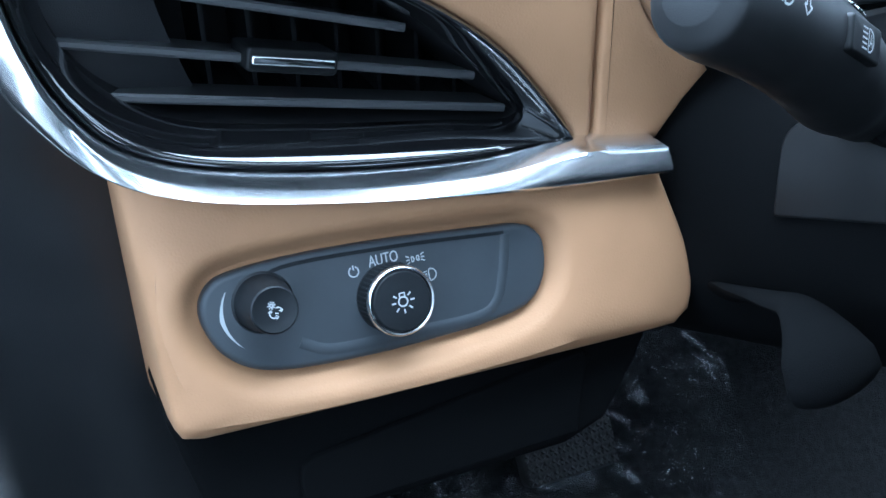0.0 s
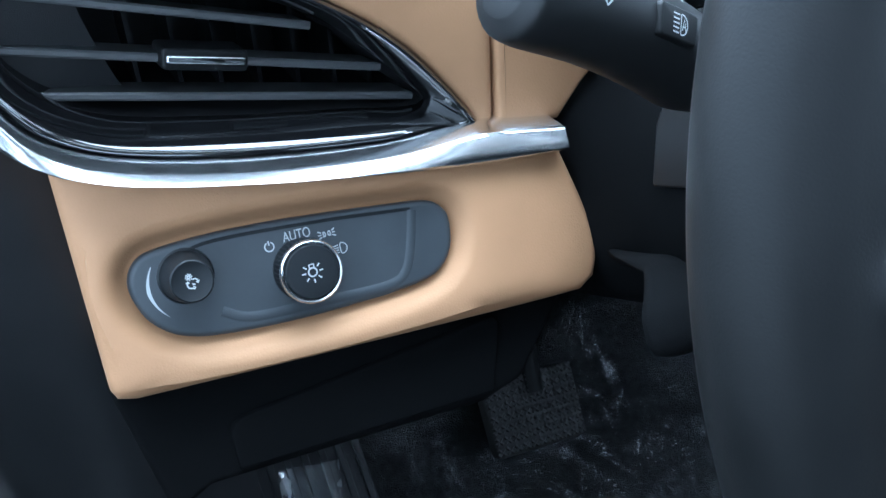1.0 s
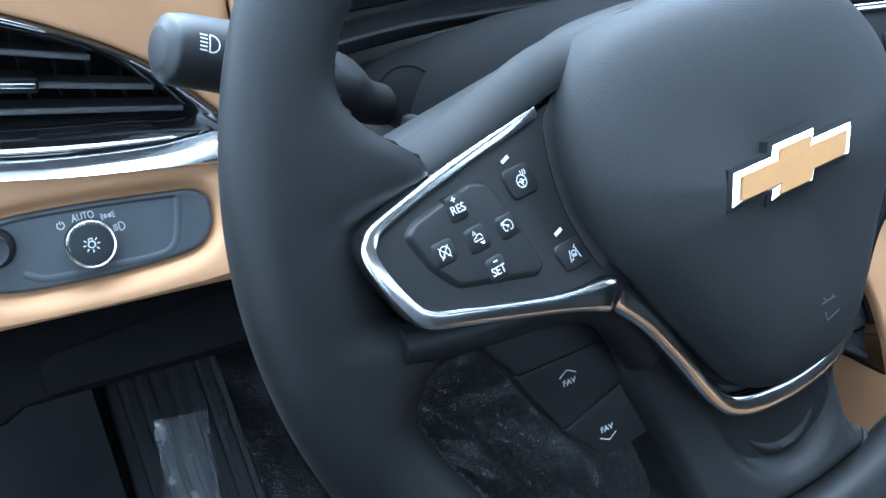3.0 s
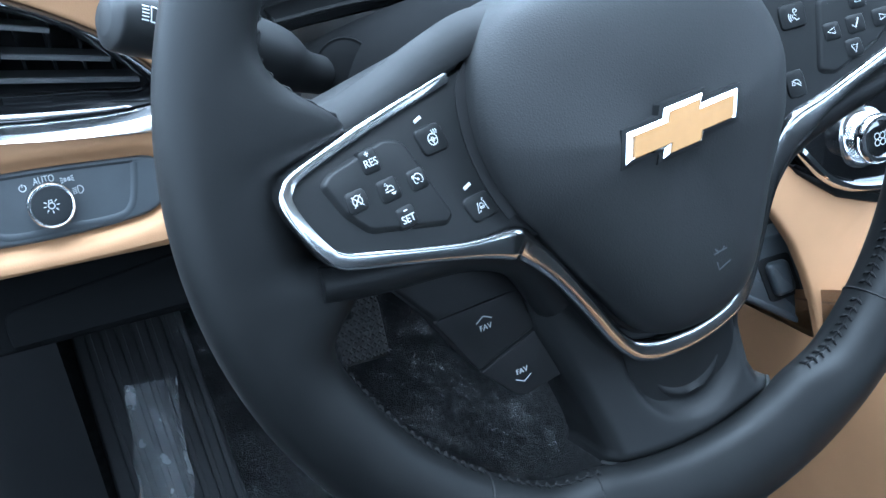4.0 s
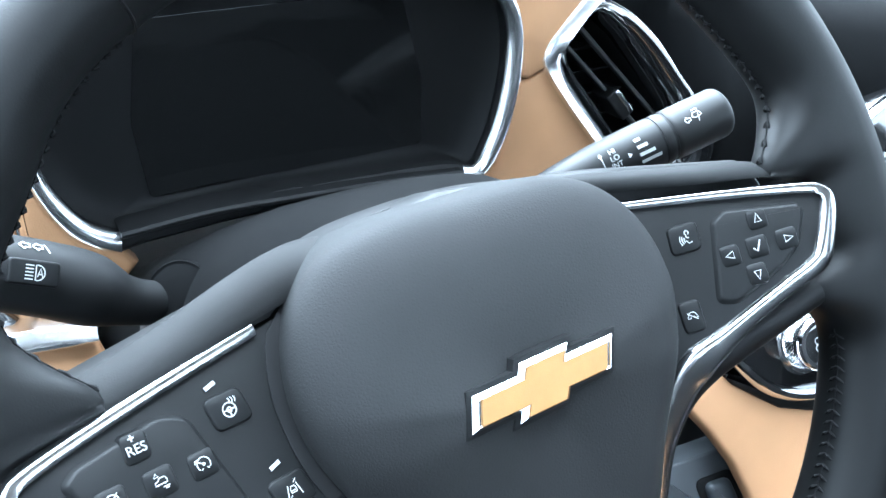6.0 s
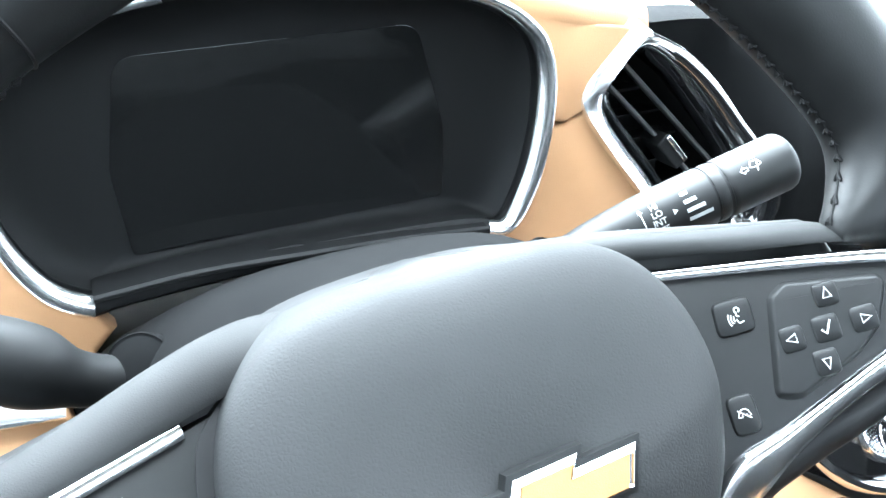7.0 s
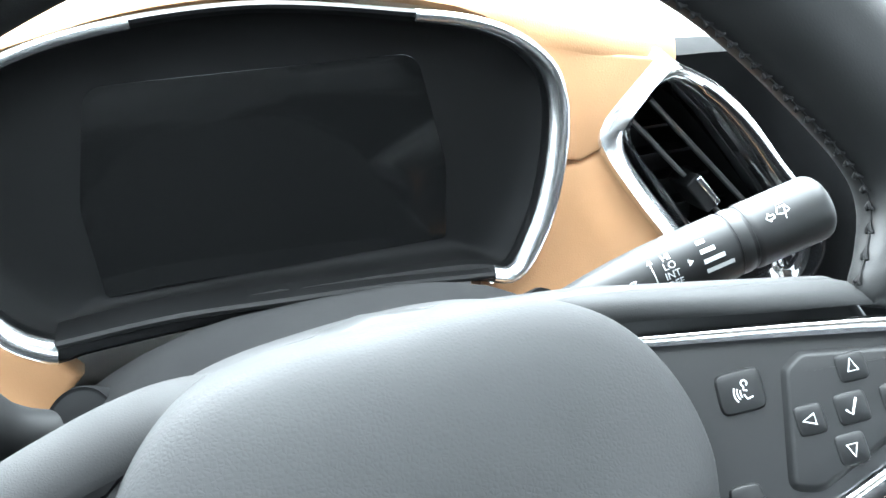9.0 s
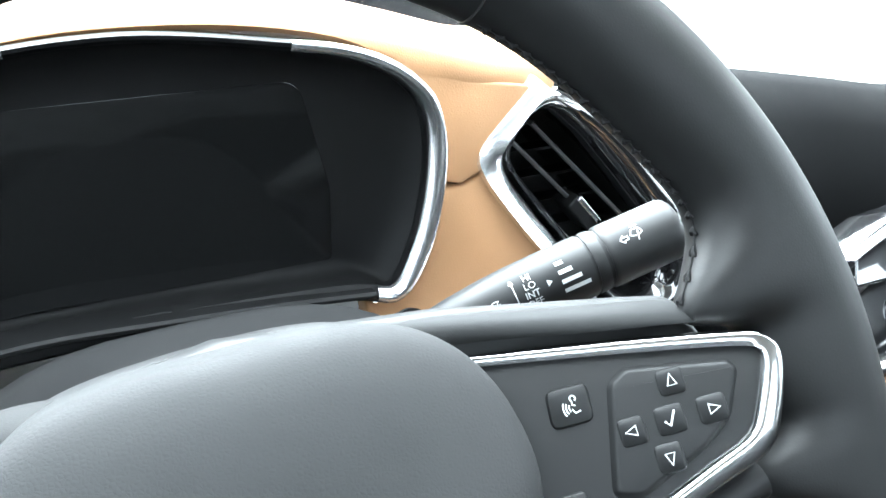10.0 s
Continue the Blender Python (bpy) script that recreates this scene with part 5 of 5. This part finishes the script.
led = part("indicator_bar", slab(rect(0.0036, 0.0012, 0), 0, 0.0002, 0.0001, 1), PRINT, wheel, "white indicator bar", at=frame_at((-0.0797, 0.0006, lift(-0.0797, 0.0006) - 0.0018), (1, 0.3, -0.38), (0.3, 0.265, 1)))
face_icon = [arc(0.55, 1.0, 0.42, -60, 240, 12), [(0.35, 0.6), (0.25, 0.1), (0.75, -0.1)], [(0.1, -0.5), (0.5, -1.2), (1.3, -1.0)], arc(0.6, -0.3, 0.9, 150, 215, 6), arc(0.6, -0.3, 1.35, 150, 215, 6), arc(0.6, -0.3, 1.8, 150, 215, 6)]
print_on("voice_button", face_icon, 0.0020, 0.00045, 0.0002, 0)
phone = [arc(0, 0, 1.0, 30, 150, 10), [(-0.86, 0.5), (-1.2, -0.3), (-0.5, -0.4), (-0.4, 0.1)], [(0.86, 0.5), (1.2, -0.3), (0.5, -0.4), (0.4, 0.1)], [(-1.1, 0.9), (1.1, -0.8)]]
print_on("mute_button", phone, 0.0018, 0.0004)
tri_o = lambda a: [[(1.15 * math.cos(radians(a + d)) * (1.2 if d == 0 else 0.95), 1.15 * math.sin(radians(a + d)) * (1.2 if d == 0 else 0.95)) for d in (0, 128, 232, 0)]]
for nm, a in (("up_button", 90), ("left_button", 180), ("right_button", 0), ("down_button", 270)):
    print_on(nm, tri_o(a), 0.0017, 0.00055)
print_on("enter_button", [[(-1, -0.1), (-0.3, -0.9), (0.8, 1.2)]], 0.0020, 0.0007)

# favourite buttons on the panel behind the lower spoke
fp = fillet([(-0.118, -0.018, 0.01), (-0.05, -0.030, 0.004), (-0.038, -0.088, 0.004), (-0.067, -0.092, 0.010), (-0.0825, -0.0760, 0.02), (-0.0955, -0.050, 0.02)], 5)
back_panel = part("rear_switch_panel", slab(fp, -0.030, -0.0150, 0.002), DARK, wheel, "satin black rear switch panel")
for nm, o in (("favourite_up_button", [(-0.0965, -0.050, 0.002), (-0.060, -0.0505, 0.002), (-0.0555, -0.0675, 0.001), (-0.0835, -0.0755, 0.001)]), ("favourite_down_button", [(-0.0830, -0.0768, 0.001), (-0.0550, -0.0688, 0.001), (-0.0415, -0.0905, 0.002), (-0.0690, -0.0940, 0.010)])):
    c = np.mean([q[:2] for q in o], 0)
    ob = part(nm, slab(fillet(o, 5), -0.017, -0.0140, 0.0005), DARK, back_panel)
    up_ = nm == "favourite_up_button"
    pos = (-0.0765, -0.0598) if up_ else (-0.0662, -0.0829)
    part("lettering", lettering("FAV", 0.0031), PRINT, ob, "white printed word FAV", at=at(*pos, -0.0138), smooth=False)
    s_ = 1 if up_ else -1
    part("symbol", strokes([[(-0.0035, s_ * 0.0026), (0.0, s_ * 0.0046), (0.0035, s_ * 0.0026)]], 0.0004, 0.0), PRINT, ob, "white printed chevron", at=at(*pos, -0.0138), smooth=False)

# ---- centre air vent ----
vent2 = thing("air_vent", at(0.5, 0.28, 1.02), "gloss black centre air vent with slanted blades and bright trim", "air vent", "dash vents")
tl = smoothed([(0.470, 1.0775), (0.458, 1.0675), (0.446, 1.0565), (0.4402, 1.047), (0.4395, 1.0405), (0.4445, 1.030), (0.4565, 1.012), (0.4695, 0.994), (0.4895, 0.962)], 6)
tr = smoothed([(0.478, 1.0695), (0.466, 1.0600), (0.4565, 1.050), (0.4533, 1.044), (0.4535, 1.039), (0.4580, 1.030), (0.4675, 1.0155), (0.481, 0.9975), (0.504, 0.964)], 6)
rings = []
for (xa, za), (xb, zb) in zip(tl, tr):
    f = min(max((za - 1.022) / 0.042, 0.0), 1.0)
    f = f * f * (3 - 2 * f)
    ring = [(xa, 0.272, za)]
    for g, y_low, y_up in ((0.0, 0.2515, 0.2575), (0.12, 0.2492, 0.2538), (0.5, 0.2512, 0.2508), (0.88, 0.2555, 0.2492), (1.0, 0.2590, 0.2510)):
        ring.append((xa + (xb - xa) * g, y_low + (y_up - y_low) * f, za + (zb - za) * g))
    rings.append(ring + [(xb, 0.272, zb)])
wpart("chrome_edge", loft(rings, True, True, True), SATIN, vent2, "satin chrome edge strip", sharp=50)
out2 = resampled(smoothed([(0.482, 1.0690), (0.497, 1.0635), (0.511, 1.0545), (0.527, 1.0395), (0.545, 1.0165), (0.560, 0.998), (0.575, 0.970), (0.568, 0.952), (0.548, 0.944), (0.525, 0.948), (0.507, 0.964), (0.484, 0.9965), (0.470, 1.0160), (0.4605, 1.030), (0.4560, 1.039), (0.4562, 1.045), (0.4590, 1.051), (0.468, 1.0615)], 5, True), 96)
in2 = resampled(smoothed([(0.486, 1.0560), (0.495, 1.0490), (0.506, 1.0380), (0.529, 1.0095), (0.541, 0.992), (0.547, 0.972), (0.540, 0.958), (0.525, 0.958), (0.512, 0.968), (0.492, 0.996), (0.478, 1.016), (0.4665, 1.031), (0.4625, 1.039), (0.4632, 1.045), (0.470, 1.053), (0.478, 1.0575)], 5, True), 96)
band = lambda g: [a + (b - a) * g for a, b in zip(out2, in2)]
wpart("frame", loft([lay(out2, 0.350), lay(out2, 0.268)] + [lay(band(g), y) for g, y in ((0.06, 0.2640), (0.16, 0.2610), (0.30, 0.2592), (0.45, 0.2588), (0.62, 0.2600), (0.78, 0.2628), (0.92, 0.2668))] + [lay(in2, 0.2710), lay(in2, 0.28)]), GLOSS, vent2, "piano black frame")
wpart("duct", loft([lay(in2, 0.28), lay(inset(in2, 0.002), 0.315), lay(inset(in2, 0.002), 0.34)], True, False, True), VOID, vent2)
for a, b in (((0.4805, 0.276, 1.0510), (0.543, 0.276, 0.983)), ((0.4685, 0.276, 1.0450), (0.531, 0.276, 0.977)), ((0.4640, 0.276, 1.0310), (0.514, 0.276, 0.972))):
    bm = sweep([a, [(p + q) / 2 for p, q in zip(a, b)], b], [(-0.0005, -0.0001), (-0.0011, -0.0007), (-0.0010, -0.004), (-0.0008, -0.012), (0.0008, -0.012), (0.0010, -0.004), (0.0011, -0.0007), (0.0005, -0.0001)], (-0.35, -1, 0.1))
    wpart("blade", bm, BLADE, vent2)
for i in range(5):
    z = 1.045 - i * 0.014
    wpart("rear_blade", box((0.468 + i * 0.008, 0.302, z), (0.500 + i * 0.010, 0.318, z + 0.0014), 0), SMOOTH, vent2)
TABM2 = frame_at((0.5050, 0.2745, 1.0040), (0.62, 0, -0.78), (-0.15, -1, 0.1))
bm = slab(fillet([(-0.010, -0.0045, 0.002), (0.010, -0.0045, 0.002), (0.010, 0.0045, 0.002), (-0.010, 0.0045, 0.002)], 4), -0.012, 0.005, 0.0012)
tab2 = part("adjuster_tab", bm, SMOOTH, vent2, at=FRAMES[vent2].inverted() @ TABM2)
bm = slab(fillet([(-0.0092, 0.001, 0.0008), (0.0092, 0.001, 0.0008), (0.0092, 0.0040, 0.0008), (-0.0092, 0.0040, 0.0008)], 4), 0.004, 0.0060, 0.0006)
part("tab_trim", bm, CHROME, tab2, "chrome insert of the vent tab")

# ---- centre stack and console ----
ST = frame_at((0.56, 0.165, 0.885), (1, 0, 0), (0, -0.94, 0.34))
stack = thing("centre_stack", ST, "black centre stack with chrome-ringed climate and radio knobs", "centre stack")
body_o = fillet([(-0.072, 0.004, 0.004), (-0.056, 0.022, 0.012), (-0.030, 0.032, 0.02), (0.03, 0.040, 0.02), (0.038, 0.060, 0.01), (0.040, 0.098, 0.004), (0.10, 0.117, 0.01), (0.30, 0.132, 0.01), (0.30, -0.03, 0.01), (0.02, -0.038, 0.03), (-0.030, -0.030, 0.03), (-0.058, -0.006, 0.02)], 6)
part("control_panel", slab(body_o, -0.05, -0.004, 0.004), GLOSS, stack, "gloss black control panel")
arc_p = smoothed([(-0.066, 0.013, 0), (-0.055, -0.002, 0.001), (-0.041, -0.018, 0.001), (-0.024, -0.029, 0.001), (-0.002, -0.0355, 0.001), (0.03, -0.040, 0.0), (0.09, -0.042, 0.0), (0.25, -0.040, 0.0)], 6)
part("chrome_sweep", sweep(arc_p, [(-0.0035, -0.006), (-0.0035, 0.0), (-0.0015, 0.0030), (0.0012, 0.0030), (0.0035, 0.0), (0.0035, -0.006)], (0, 0, 1)), CHROME, stack, "bright chrome strip under the controls")


def ring_knob(name, x, y, r, sym):
    m = at(x, y, -0.004) @ Matrix.Rotation(radians(-6), 4, "Y")
    k = part(name, lathe([(r * 1.25, -0.001), (r * 1.25, 0.0015), (r * 1.05, 0.002), (r * 0.98, 0.003), (r * 0.96, 0.012), (r, 0.0135), (r, 0.0155), (r * 0.9, 0.0175), (r * 0.74, 0.0175), (r * 0.70, 0.0160)], 48), TRIM, stack, "round chrome-ringed knob", at=m)
    part("face", lathe([(r * 0.71, 0.012), (r * 0.71, 0.0160), (r * 0.55, 0.0163)], 40), GLOSS, k, "gloss black face")
    kn_ = bmesh.new()
    for row in range(6):
        for i in range(48):
            a = 2 * math.pi * (i + 0.5 * (row % 2)) / 48
            c_, s_ = math.cos(a), math.sin(a)
            h = 0.0038 + row * 0.0013
            q = [(r * 0.965 * math.cos(a + d), r * 0.965 * math.sin(a + d), h + e) for d, e in ((-0.045, 0), (0, 0.0005), (0.045, 0), (0, -0.0005))]
            vs = [kn_.verts.new(p) for p in q] + [kn_.verts.new((r * 0.995 * c_, r * 0.995 * s_, h))]
            for j in range(4):
                kn_.faces.new((vs[j], vs[(j + 1) % 4], vs[4]))
    part("knurling", kn_, CHROME, k, smooth=False)
    part("symbol", strokes(scaled(sym, r * 0.2), 0.0006, 0.0166), PRINT, k, "white printed symbol", smooth=False)


fan = [arc(dx, dy, 0.62, 0, 360, 12) for dx, dy in ((-0.65, 0.65), (0.65, 0.65), (-0.65, -0.65), (0.65, -0.65))]
ring_knob("fan_knob", -0.0045, -0.003, 0.0155, fan)
ring_knob("radio_knob", 0.088, 0.069, 0.012, [arc(0, 0, 1.0, 120, 420), [(0, 0.4), (0, 1.4)]])
scr_o = fillet([(0.045, 0.087, 0.002), (0.26, 0.087, 0.002), (0.26, 0.135, 0.002), (0.10, 0.119, 0.002), (0.048, 0.1005, 0.002)], 4)
part("touchscreen", slab(scr_o, -0.01, 0.002, 0.001), GLOSS, stack, "glossy unlit touchscreen")
part("chrome_sweep", sweep([(0.035, 0.048, 0.0), (0.12, 0.046, 0.002), (0.25, 0.046, 0.002)], [(-0.004, -0.004), (-0.003, 0.002), (0.0, 0.0035), (0.003, 0.002), (0.004, -0.004)], (0, 0, 1)), CHROME, stack, "chrome strip below the screen")
part("tan_strip", sweep([(0.035, 0.036, 0.0), (0.12, 0.034, 0.002), (0.25, 0.034, 0.002)], [(-0.006, -0.006), (-0.005, 0.002), (0.0, 0.003), (0.005, 0.002), (0.006, -0.006)], (0, 0, 1)), TAN, stack, "tan leather strip")
for i in range(4):
    part("climate_button", slab(fillet([(0.040 + 0.035 * i, -0.004, 0.002), (0.070 + 0.035 * i, -0.004, 0.002), (0.070 + 0.035 * i, 0.012, 0.002), (0.040 + 0.035 * i, 0.012, 0.002)], 3), -0.006, -0.001, 0.001), SWITCH, stack)
    part("radio_button", slab(fillet([(0.110 + 0.035 * i, 0.058, 0.002), (0.140 + 0.035 * i, 0.058, 0.002), (0.140 + 0.035 * i, 0.076, 0.002), (0.110 + 0.035 * i, 0.076, 0.002)], 3), -0.006, -0.001, 0.001), SWITCH, stack)

console = thing("centre_console", ST, "tan leather centre console sides with a dark storage recess", "console")
leg = fillet([(-0.084, 0.000, 0.004), (-0.062, -0.006, 0.01), (-0.040, -0.026, 0.01), (-0.004, -0.044, 0.01), (0.012, -0.046, 0.01), (-0.010, -0.080, 0.03), (-0.040, -0.130, 0.01), (-0.0540, -0.130, 0.004), (-0.0560, -0.100, 0.03), (-0.0615, -0.0750, 0.03), (-0.0680, -0.0550, 0.03), (-0.0790, -0.0345, 0.02), (-0.0915, -0.0160, 0.008)], 6)
part("tan_leg", slab(leg, -0.009, -0.003, 0.003, 4), TAN, console, "tan leather leg below the controls")
part("dark_underside", slab(fillet([(-0.066, -0.003, 0.004), (-0.040, -0.020, 0.01), (-0.004, -0.0375, 0.01), (0.02, -0.043, 0.01), (0.005, -0.0485, 0.01), (-0.030, -0.035, 0.01), (-0.060, -0.012, 0.01)], 5), -0.02, -0.001, 0.002), SMOOTH, console)
part("storage_recess", slab([(-0.095, -0.01), (0.05, -0.01), (0.05, -0.112), (-0.095, -0.080)], -0.09, -0.060, 0.004), SMOOTH, console, "dark storage recess")
ledge = fillet([(-0.108, -0.0500, 0.002), (-0.030, -0.0540, 0.002), (-0.030, -0.1300, 0.002), (-0.0471, -0.1177, 0.002), (-0.0962, -0.0814, 0.002), (-0.108, -0.0720, 0.002)], 3)
part("recess_ledge", slab(ledge, -0.045, -0.022, 0.002), PLATE, console, "charcoal plastic switch carrier")
part("recess_strip", sweep([(-0.110, -0.0722, -0.0215), (-0.0962, -0.0822, -0.0215), (-0.0471, -0.1185, -0.0215), (-0.034, -0.1280, -0.0215)], [(-0.0022, -0.006), (-0.0020, 0.0004), (-0.0012, 0.0010), (0.0012, 0.0010), (0.0020, 0.0004), (0.0022, -0.006)], (0, 0, 1)), PLATE, console, "grey edge strip")
part("switch_pocket", slab(fillet([(-0.0825, -0.0640, 0.005), (-0.0560, -0.0655, 0.005), (-0.0480, -0.0955, 0.005), (-0.0745, -0.0950, 0.005)], 5), -0.030, -0.0212, 0.0004), DARK, console, "dark pocket round the switch")
part("switch", slab(fillet([(-0.0775, -0.0672, 0.005), (-0.0600, -0.0688, 0.005), (-0.0545, -0.0918, 0.005), (-0.0712, -0.0915, 0.005)], 6), -0.03, -0.0165, 0.0035, 5), PLATE, console, "black rocker switch")
SIDE = frame_at((0.53, 0, 0.8), (0.148, -0.989, 0), (-1, -0.15, 0.12))
side = fillet([(-0.212, -0.034, 0.002), (-0.135, -0.030, 0.01), (-0.113, 0.002, 0.02), (-0.094, 0.029, 0.004), (-0.085, 0.016, 0.02), (-0.044, -0.012, 0.03), (0.02, -0.036, 0.06), (0.12, -0.05, 0.06), (0.50, -0.05, 0.01), (0.50, -0.36, 0.01), (-0.10, -0.36, 0.01), (-0.170, -0.12, 0.02)], 6)
part("tan_side", slab(side, -0.011, 0.0, 0.005, 4), TAN, console, "tan leather side of the console", at=FRAMES[console].inverted() @ SIDE)
part("dark_top", slab(fillet([(0.008, -0.070, 0.004), (0.20, -0.070, 0.01), (0.20, -0.30, 0.01), (0.099, -0.298, 0.004), (0.018, -0.122, 0.004)], 5), -0.08, -0.015, 0.004), SMOOTH, console)
part("tan_edge", sweep([(0.03, -0.082, -0.010), (0.10, -0.118, -0.012), (0.18, -0.16, -0.012)], [(-0.005, -0.008), (-0.004, 0.003), (0.0, 0.005), (0.004, 0.003), (0.005, -0.008)], (0, 0, 1)), TAN, console)
cup = thing("cup_lid", ST @ at(0.068, -0.178, -0.012), "white round plastic lid in the console cup holder", "lid")
part("disc", lathe([(0.038, -0.004), (0.038, 0.004), (0.036, 0.0065), (0.030, 0.0075), (0.016, 0.0070), (0.014, 0.0055)], 48), WHITE, cup)
part("centre", lathe([(0.0135, 0.003), (0.0135, 0.0058), (0.0120, 0.0064)], 32), SMOOTH, cup, "dark centre of the lid")

# ---- footwell ----
pedal = thing("brake_pedal", at(0.31, 0.47, 0.62), "black rubber brake pedal with a studded pad", "pedal")
PD = frame_at((0.284, 0.408, 0.674), (1, 0.0, -0.10), (-0.1, -0.80, 0.60)) @ Matrix.Diagonal((0.80, 0.98, 1, 1))
pinv = FRAMES[pedal].inverted()
part("pad", slab(fillet([(-0.044, -0.028, 0.008), (0.044, -0.028, 0.008), (0.046, 0.026, 0.008), (-0.046, 0.026, 0.008)], 5), -0.01, 0.0, 0.004), PEDAL, pedal, at=pinv @ PD)
studs = bmesh.new()
for i in range(11):
    for j in range(7):
        x, y = -0.040 + i * 0.008, -0.023 + j * 0.0076
        for sx in (-1, 1):
            tube([(x - 0.0028, y - sx * 0.0022, 0.0002), (x + 0.0028, y + sx * 0.0022, 0.0002)], [0.0014, 0.0014], 5, True, (0, 0, 1), studs)
part("studs", studs, PEDAL, pedal, at=pinv @ PD)
wpart("arm", tube([(0.288, 0.418, 0.680), (0.300, 0.47, 0.76), (0.310, 0.52, 0.90)], [0.008, 0.008, 0.009], 10, normal=(1, 0, 0)), SMOOTH, pedal)
rest = thing("foot_rest", at(0.13, 0.47, 0.62), "ribbed black plastic foot rest on the toe board", "foot rest")
RS = frame_at((0.128, 0.445, 0.66), (1, 0, 0), (0, -0.70, 0.71))
rinv = FRAMES[rest].inverted()
part("plate", slab(fillet([(-0.05, -0.14, 0.008), (0.045, -0.14, 0.008), (0.04, 0.09, 0.008), (-0.045, 0.09, 0.008)], 4), -0.03, -0.006, 0.003), RUBBER, rest, at=rinv @ RS)
for i in range(7):
    part("rib", slab(fillet([(-0.036 + i * 0.012, -0.13, 0.001), (-0.031 + i * 0.012, -0.13, 0.001), (-0.031 + i * 0.012, 0.08, 0.001), (-0.036 + i * 0.012, 0.08, 0.001)], 2), -0.008, -0.003, 0.001, 2), RUBBER, rest, at=rinv @ RS)


def crumpled(w, h, nx, ny, amp, seed, fold=0.0):
    """A wrinkled sheet in the xy plane."""
    bm = bmesh.new()
    rows_ = []
    for j in range(ny + 1):
        row = []
        for i in range(nx + 1):
            x, y = w * (i / nx - 0.5), h * (j / ny - 0.5)
            q = Vector((x * 30 + y * 16 + seed, y * 8, seed * 1.7))
            ridge = 1 - abs(noise.noise(q)) * 2.2
            q2 = Vector((x * 70, y * 40 + seed, seed))
            z = amp * (ridge ** 3 if ridge > 0 else 0) + amp * 0.35 * noise.noise(q2)
            row.append(bm.verts.new((x + 0.004 * noise.noise(q2 + Vector((5, 0, 0))), y, z + fold * (abs(x) / (w / 2)) ** 4)))
        rows_.append(row)
    for a, b in zip(rows_, rows_[1:]):
        for i in range(nx):
            bm.faces.new((a[i], a[i + 1], b[i + 1], b[i]))
    return bm


bag = new("plastic_bag", finish(crumpled(0.040, 0.11, 40, 80, 0.005, 3.1, 0.006), "plastic_bag", BAG, True, 80))
bag.matrix_world = frame_at((0.120, 0.402, 0.628), (1, -0.14, -0.1), (0, -0.72, 0.69))
tagged(bag, "clear crumpled plastic bag lying on the foot rest", "plastic bag")
mat_film = new("mat_film", finish(crumpled(0.30, 0.34, 150, 100, 0.006, 8.3), "mat_film", FILM, True, 80))
mat_film.matrix_world = frame_at((0.300, 0.375, 0.574), (1, 0, 0), (0, -0.74, 0.67))
tagged(mat_film, "clear wrinkled protective film over the black floor mat", "plastic film")

# ---- driver seat ----
seat = thing("driver_seat", at(0.25, -0.25, 0.55), "black leather driver seat in front of the console", "seat")


def cushion(lo, hi, r, lean=0.0):
    o = fillet([(lo[0], lo[1], r), (hi[0], lo[1], r), (hi[0], hi[1], r), (lo[0], hi[1], r)], 6)
    bm = slab(o, lo[2], hi[2], 0.03, 6)
    for v in bm.verts:
        v.co.y += lean * (v.co.z - lo[2])
    return bm


wpart("seat_cushion", cushion((0.10, -0.50, 0.56), (0.42, 0.035, 0.690), 0.05), SEAT, seat)
wpart("side_bolster", cushion((0.425, -0.50, 0.54), (0.495, 0.045, 0.715), 0.03), SEAT, seat)
wpart("side_bolster", cushion((0.025, -0.50, 0.54), (0.095, 0.045, 0.715), 0.03), SEAT, seat)
wpart("backrest", cushion((0.04, -0.64, 0.62), (0.48, -0.54, 1.22), 0.045, -0.15), SEAT, seat)
wpart("seat_base", box((0.06, -0.50, 0.415), (0.46, -0.02, 0.555), 0.02), PLASTIC, seat)
